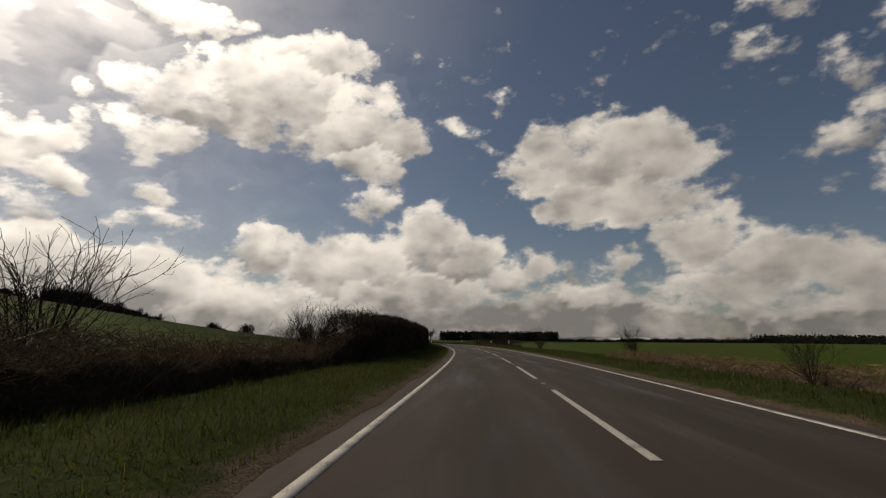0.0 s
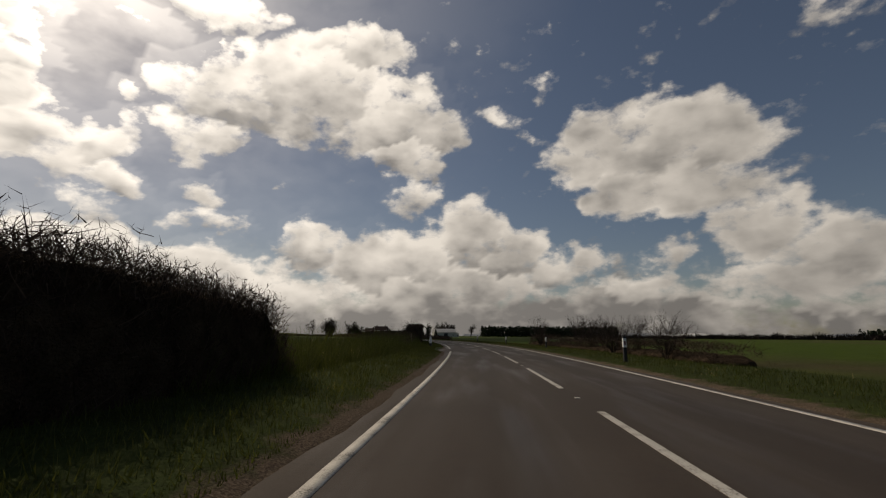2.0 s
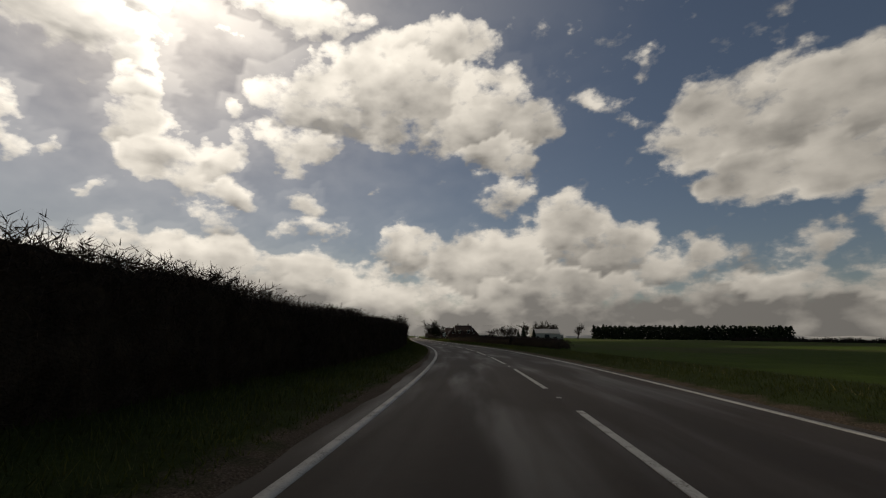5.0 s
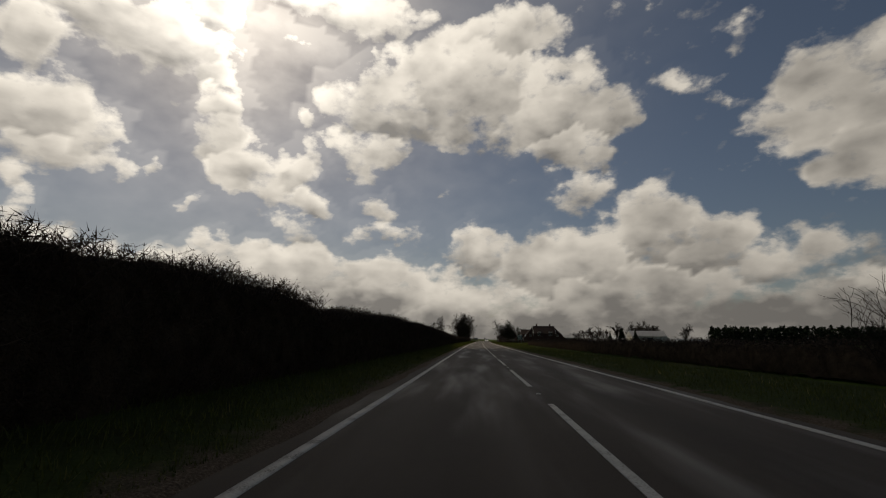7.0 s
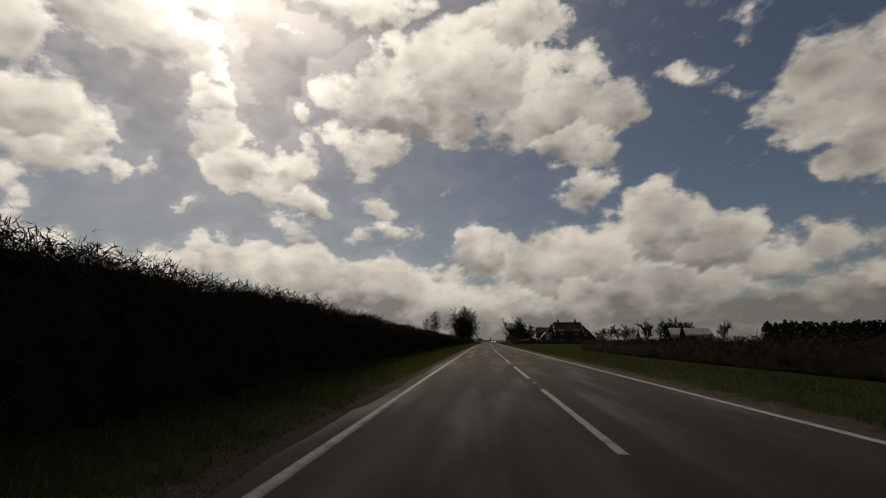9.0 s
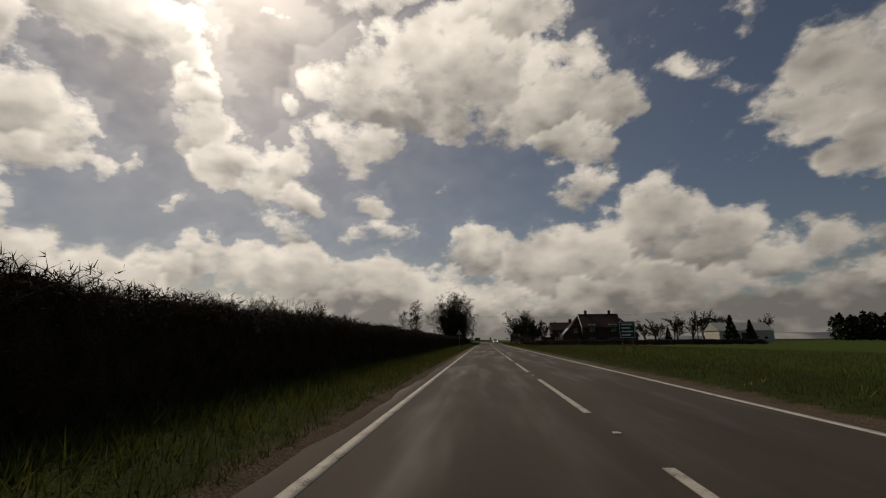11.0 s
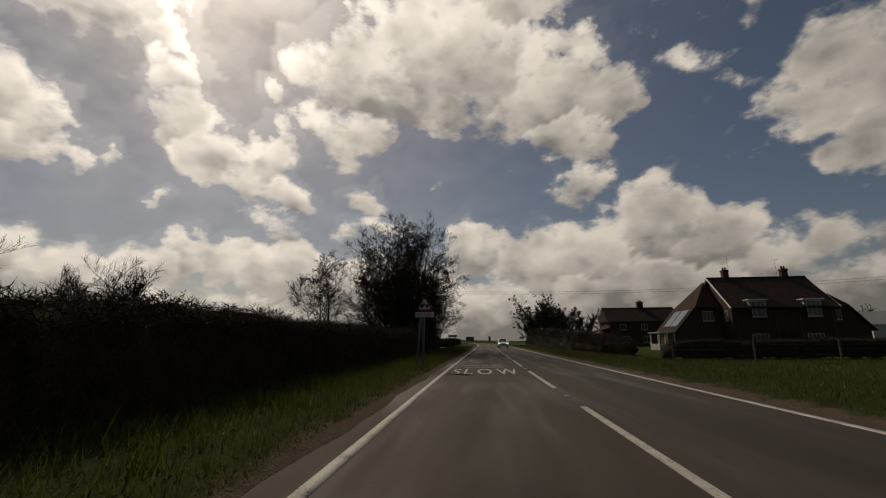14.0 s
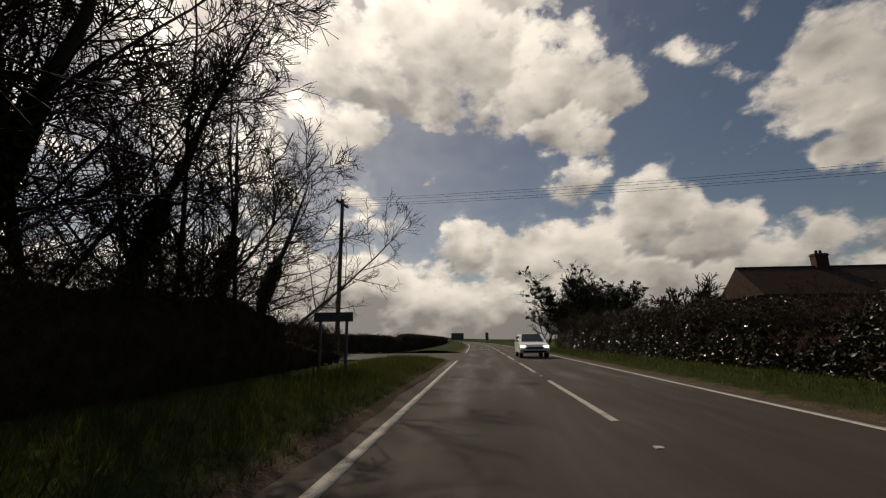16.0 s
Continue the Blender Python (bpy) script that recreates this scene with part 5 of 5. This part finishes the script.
    for x in (-6.1, -1.1, 2.0, 6.2):
        part("drainpipe", rod(bmesh.new(), (x, -0.08, 0), (x, -0.08, 4.5), 0.045, n=8), GREY_BACK, root, "grey drainpipe")
    for x in (-0.4, 1.0):
        d = part("door", a_box(x - 0.45, x + 0.45, -0.05, 0.04, -0.1, 2.0, bevel=0.01), SLATE, root, "dark front door")
        part("door_handle", a_box(x + 0.3, x + 0.36, -0.1, -0.045, 0.95, 1.05), STEEL, d)
    chimney(root, -4.3, 4.0, 8.0, 9.5, 0.8)
    chimney(root, 4.1, 4.0, 8.0, 9.5, 0.8)
    aerial(root, -3.7, 4.0, 9.2, 2.0)
    aerial(root, 3.3, 4.2, 8.2, 2.4)
    # glazed porch at the low end
    porch = part("porch", a_box(-15.3, -12.95, 3.2, 6.2, -0.2, 0.7, bevel=0.01), CREAM, root, "glazed white porch")
    part("porch_roof", a_box(-15.5, -12.92, 3.0, 6.4, 2.0, 2.08, bevel=0.02), WHITE, porch)
    for x in (-15.2, -14.1, -13.05):
        for y in (3.3, 6.1):
            part("porch_post", a_box(x - 0.06, x + 0.06, y - 0.06, y + 0.06, 0.7, 2.0), WHITE, porch)
    return root


pair_of_houses(beside(423.5, 31.2, 0, -0.05) @ Matrix.Diagonal((0.8, 1, 1, 1)))


def cottage(m, label):
    root = thing("cottage", label, "house", m)
    part("wall", a_box(-6.5, 6.5, 0, 6.5, -0.3, 4.9), BRICK, root, "dull red brick walls")
    roof = solid(bmesh.new(), [(-6.9, -0.4, 4.7), (6.9, -0.4, 4.7), (6.9, 6.9, 4.7), (-6.9, 6.9, 4.7), (-6.9, 3.25, 7.5), (6.9, 3.25, 7.5)], [(0, 1, 5, 4), (2, 3, 4, 5), (0, 4, 3), (1, 2, 5), (0, 3, 2, 1)])
    part("roof", roof, SLATE, root, "dark tiled gable roof")
    part("ridge", rod(bmesh.new(), (-6.9, 3.25, 7.5), (6.9, 3.25, 7.5), 0.1, n=8), SLATE, root)
    chimney(root, 0.6, 3.25, 7.0, 8.7, 1.1, 0.7)
    for x in (-4, 0, 4):
        window(root, x, 3.1, 1.1, 1.1, 0.0, 2)
        window(root, x + 0.3, 0.7, 1.3, 1.2, 0.0, 2)
    part("lean_to", a_box(-10.5, -6.52, 0.5, 5.5, -0.3, 2.3), BRICK, root, "low brick outhouse")
    lean = solid(bmesh.new(), [(-10.8, 0.2, 2.25), (-6.52, 0.2, 3.4), (-6.52, 5.8, 3.4), (-10.8, 5.8, 2.25), (-10.8, 0.2, 2.4), (-6.52, 0.2, 3.55), (-6.52, 5.8, 3.55), (-10.8, 5.8, 2.4)], [(0, 1, 2, 3), (4, 5, 6, 7), (0, 1, 5, 4), (1, 2, 6, 5), (2, 3, 7, 6), (3, 0, 4, 7)])
    part("lean_to_roof", lean, SLATE, root)
    return root


cottage(beside(460, 29.0, 0, -0.05), "dull brick cottage with a dark gable roof and central chimney")


def barn(m, wide, deep, eave, ridge, label):
    root = thing("barn", label, "barn", m)
    part("wall", a_box(-wide / 2, wide / 2, 0, deep, -0.3, eave), CREAM, root, "pale sheeted walls")
    a, b = wide / 2 + 0.3, deep + 0.3
    part("roof", solid(bmesh.new(), [(-a, -0.3, eave - 0.1), (a, -0.3, eave - 0.1), (a, b, eave - 0.1), (-a, b, eave - 0.1), (-a, deep / 2, ridge), (a, deep / 2, ridge)], [(0, 1, 5, 4), (2, 3, 4, 5), (0, 4, 3), (1, 2, 5), (0, 3, 2, 1)]), PALE_ROOF, root, "pale sheet roof")
    # no opening in the wall: a black panel paints the dark inside
    part("doorway", a_box(-2, 2, -0.06, 0.05, 0, eave * 0.8), BLACK, root, "black panel for the shade of an open doorway")
    for x in (-wide * 0.35, wide * 0.35):
        part("window", a_box(x - 0.6, x + 0.6, -0.05, 0.05, 1.2, 2.2), GLASS, root)
    return root


barn(beside(492, 108, 0, -0.1), 22, 12, 4.8, 8.3, "white farm barn with a pale sheet roof among trees")
barn(beside(520, 128, 20, -0.1), 13, 10, 4.0, 6.5, "small pale farm shed beyond the barn")
barn(beside(545, 70, 8, -0.1), 20, 9, 3.5, 5.5, "long low farm building with a light roof")

rng = np.random.default_rng(23)
hedge(10, 62, 2.0, 1.6, 1.2, "dark clipped garden hedge in front of the houses", rng, 110, 0.15, 0.95, crosswise=400.0)

# ---------- far trees ----------


def conifer(name, place, tall, label, rng, group=""):
    root = thing(name, label, "tree", Matrix.Translation(place), group)
    part("trunk", rod(bmesh.new(), (0, 0, -0.2), (0, 0, tall * 0.9), tall * 0.02, 0.03, 8), BARK, root)
    n = 900
    z = tall * (0.1 + 0.9 * rng.uniform(0, 1, n) ** 1.3)
    r = (1 - z / tall) * tall * 0.4 * (0.85 + 0.15 * np.sin(z * 5.0)) * np.sqrt(rng.uniform(0.1, 1, n)) + 0.1
    w = rng.uniform(0, 6.28, n)
    c = np.stack([r * np.cos(w), r * np.sin(w), z - r * 0.25], 1)
    part("crown", mesh_of("crown", *leaves(c, rng, 0.25, 0.55), CONIFER), CONIFER, root, "dark green needled crown")
    return root


first = conifer("conifer", stand(442, 75), 8.6, "dark broad conifer beside the farm", rng, "farm conifers")
for s, l, k in ((448, 84, 0.85), (545, 100, 0.9)):
    copy_thing(first, Matrix.Translation(stand(s, l)) @ pose(0, 0, 0, 0, 0, 50 * s) @ Matrix.Diagonal((k, k, k, 1)))


def plantation(a, b, rows, gap, tall, rng, label):
    """A far block of conifers, too dense to count."""
    a, b = Vector(a), Vector(b)
    d = (b - a).normalized()
    side = Vector((-d.y, d.x, 0))
    spots = []
    for i in range(int((b - a).length / gap)):
        for j in range(rows):
            p = a + d * (i * gap + rng.uniform(-1, 1)) + side * (j * gap * 1.3 + rng.uniform(-1, 1))
            spots.append((p, tall * rng.uniform(0.82, 1.1)))
    n = 70
    cs = []
    for p, h in spots:
        z = h * (0.08 + 0.92 * rng.uniform(0, 1, n))
        r = np.minimum(1, (1.12 - z / h) * 1.8) * h * 0.22 * np.sqrt(rng.uniform(0.05, 1, n))
        w = rng.uniform(0, 6.28, n)
        cs.append(np.stack([p.x + r * np.cos(w), p.y + r * np.sin(w), ground_z(p) + z], 1))
    ob = new("plantation", mesh_of("plantation", *leaves(np.concatenate(cs), rng, 0.6, 1.3), CONIFER))
    return tagged(ob, label, "wood", kind="stuff")


plantation((-50, 527, 0), (92, 540, 0), 4, 3.2, 11.0, rng, "dark conifer plantation across the fields")
plantation((330, 560, 0), (560, 620, 0), 3, 6, 9, rng, "distant dark wood on the low skyline")
plantation((420, 300, 0), (700, 420, 0), 2, 8, 8, rng, "distant line of woodland beyond the fields")

far_trees = []
for i in range(3):
    far_trees.append(bare_tree("tree", Vector((0, 0, 0)), "distant leafless field tree", rng, 9.0, 2 + i, 0.7, 3, (7, 5, 4), 0.3, group="distant bare trees", least=0.045, thick=0.03))
SPOTS = [(560, 120, 1.9), (566, 132, 2.1), (553, 108, 1.8), (540, 86, 1.3), (548, 96, 1.5), (572, 146, 2.0), (520, 82, 1.0), (530, 70, 1.1),
         (470, 20, 0.9), (478, 26, 1.0), (496, 16, 1.1), (503, 13, 1.15), (510, 18, 1.1), (518, 14, 1.0), (455, -66, 1.0),
         (580, 175, 1.9), (575, 90, 1.5)]
SPOTS += [(40 + 17 * i, (-146 if i < 7 else -106) - 6 * math.sin(i * 1.7), 0.5 + 0.35 * abs(math.sin(i * 2.3))) for i in range(17)]
for i, (s, l, k) in enumerate(SPOTS):
    m = Matrix.Translation(stand(s, l)) @ pose(0, 0, 0, 0, 0, 77 * i) @ Matrix.Diagonal((k, k, k, 1))
    if i < 3:
        far_trees[i].matrix_world = m
    else:
        copy_thing(far_trees[i % 3], m).matrix_basis = m


def far_hedge(s0, s1, l, tall, label, rng, per_metre=10):
    """A far field boundary, a mass of twigs and small trees."""
    n = int((s1 - s0) * per_metre)
    s = rng.uniform(s0, s1, n)
    ll = l + rng.normal(0, 1.2, n)
    h = np.interp(s, _s, _h)
    x, y = np.interp(s, _s, _x) + ll * np.cos(h), np.interp(s, _s, _y) + ll * np.sin(h)
    t = tall * (0.85 + 0.25 * np.sin(s * 0.31) * np.sin(s * 0.083 + l)) * rng.uniform(0.5, 1.1, n)
    a = np.stack([x, y, hill(x, y) - 0.1], 1)
    b = a + np.stack([rng.normal(0, 0.5, n), rng.normal(0, 0.5, n), t], 1)
    ob = new("far_hedge", mesh_of("far_hedge", *tubes(np.column_stack([a, b, np.full(n, 0.3), np.full(n, 0.05)]), 3), BARK))
    return tagged(ob, label, "hedge", kind="stuff")




def far_hills():
    """Low hills along the horizon, beyond the flat fields, with haze put into their colour."""
    b = np.radians(np.arange(-8, 75, 0.5))
    top = 14 + 26 * np.clip(np.sin(b * 9.0 + 0.6), 0, 1) + 12 * np.sin(b * 23 + 1) * np.sin(b * 5) + 5 * np.sin(b * 61)
    rows = []
    for k, up in ((0.0, -60.0), (0.25, 0.55), (0.5, 0.92), (0.8, 1.0), (1.2, -0.3)):
        r = 3300 + 500 * k
        rows.append(np.stack([np.sin(b) * r, np.cos(b) * r, np.full(len(b), up) if up < 0 else np.maximum(top, 4) * up], 1))
    n = len(b)
    faces = [(i * n + j, i * n + j + 1, (i + 1) * n + j + 1, (i + 1) * n + j) for i in range(4) for j in range(n - 1)]
    tagged(new("backdrop_hills", mesh_of("backdrop_hills", np.concatenate(rows), faces, HAZE_TINT, True)), "low hazy blue-grey hills on the horizon", "hills", kind="structure")


# the air's haze is painted in as a pale blue-grey base colour
HAZE_TINT = mottled("painted_haze", (0.24, 0.25, 0.26), (0.34, 0.345, 0.35), 0.004, 1.0, 0.03, 0.5, gloss=0.0)
far_hills()
far_hedge(-40, 420, -146, 7.5, "dark overgrown boundary hedge at the top of the field", rng, 34)
far_hedge(150, 430, -106, 5.2, "dark hedge with small trees along the far side of the field", rng, 26)
far_hedge(310, 440, -78, 6.0, "dark low tree belt across the corner of the field", rng, 26)
far_hedge(440, 600, -58, 5.5, "dark overgrown hedge beyond the tree clump", rng, 20)
far_hedge(430, 520, -100, 4.0, "dark boundary hedge across the far field", rng)
far_hedge(-60, 420, 210, 3.0, "dark far boundary hedge across the flat fields", rng)
far_hedge(120, 400, 330, 5.0, "dark belt of trees far across the flat fields", rng)

# ---------- white hatchback waiting at the junction ----------


def hatchback(m):
    """A small white car; its nose looks along -y."""
    root = thing("car", "white hatchback with its headlights on, waiting near the junction", "car", m)
    prof = [(-2.0, 0.32), (-2.05, 0.5), (-2.0, 0.68), (-1.75, 0.8), (-1.1, 0.92), (-0.85, 0.97), (-0.1, 1.42), (0.3, 1.47), (1.2, 1.43), (1.75, 1.1), (1.95, 0.95), (2.0, 0.6), (1.95, 0.32)]
    xs = [(-1.0, 0.86), (-0.97, 0.95), (-0.6, 1.0), (0, 1.01), (0.6, 1.0), (0.97, 0.95), (1.0, 0.86)]
    bm = bmesh.new()
    rows = []
    for u, k in xs:
        rows.append([bm.verts.new((u * (0.87 - 0.2 * max(0, (z - 0.95)) * 1.35), y * (0.985 if abs(u) > 0.9 else 1 + 0.02 * (1 - u * u)), z if z < 0.4 else 0.32 + (z - 0.32) * (0.97 if abs(u) > 0.9 else 1))) for y, z in prof])
    for a, b in zip(rows, rows[1:]):
        for i in range(len(prof)):
            j = (i + 1) % len(prof)
            bm.faces.new((a[i], a[j], b[j], b[i]))
    bm.faces.new(rows[0][::-1])
    bm.faces.new(rows[-1])
    bmesh.ops.recalc_face_normals(bm, faces=bm.faces)
    body = part("body", bm, CAR_WHITE, root, "white painted bodywork")
    for p in body.data.polygons:
        p.use_smooth = len(p.vertices) == 4
    glass = solid(bmesh.new(), [(-0.66, -0.83, 1.0), (0.66, -0.83, 1.0), (0.56, -0.14, 1.42), (-0.56, -0.14, 1.42), (-0.66, -0.86, 1.02), (0.66, -0.86, 1.02), (0.56, -0.17, 1.45), (-0.56, -0.17, 1.45)], [(0, 1, 2, 3), (4, 5, 6, 7), (0, 1, 5, 4), (1, 2, 6, 5), (2, 3, 7, 6), (3, 0, 4, 7)])
    part("windscreen", glass, GLASS, root, "dark windscreen")
    part("grille", a_box(-0.5, 0.5, -2.09, -2.0, 0.55, 0.66, bevel=0.02), BLACK, root)
    part("bumper_vent", a_box(-0.68, 0.68, -2.1, -2.0, 0.34, 0.46, bevel=0.02), BLACK, root)
    part("number_plate", a_box(-0.26, 0.26, -2.115, -2.08, 0.47, 0.55), WHITE, root, "blank white plate")
    part("bonnet_line", a_box(-0.6, 0.6, -1.85, -1.83, 0.78, 0.8), BLACK, root)
    for sgn in (-1, 1):
        lamp = part("headlight", a_box(sgn * 0.68 - 0.16, sgn * 0.68 + 0.16, -2.03, -1.9, 0.62, 0.76, bevel=0.03), LAMP, root, "lit headlight")
        mirror = part("mirror", a_box(sgn * 0.95 - 0.1, sgn * 0.95 + 0.1, -0.72, -0.6, 0.98, 1.12, bevel=0.03), CAR_WHITE, root)
        part("side_window", a_box(sgn * 0.79 - 0.02, sgn * 0.79 + 0.02, -0.35, 1.3, 1.02, 1.33), GLASS, root)
        for y in (-1.28, 1.25):
            wheel = part("wheel", rod(bmesh.new(), (sgn * 0.66, y, 0.3), (sgn * 0.87, y, 0.3), 0.3, n=24), RUBBER, root, "black tyre")
            part("rim", rod(bmesh.new(), (sgn * 0.85, y, 0.3), (sgn * 0.88, y, 0.3), 0.19, n=16), STEEL, wheel)
    return root


hatchback(beside(450, 1.4, 0, 0.03))
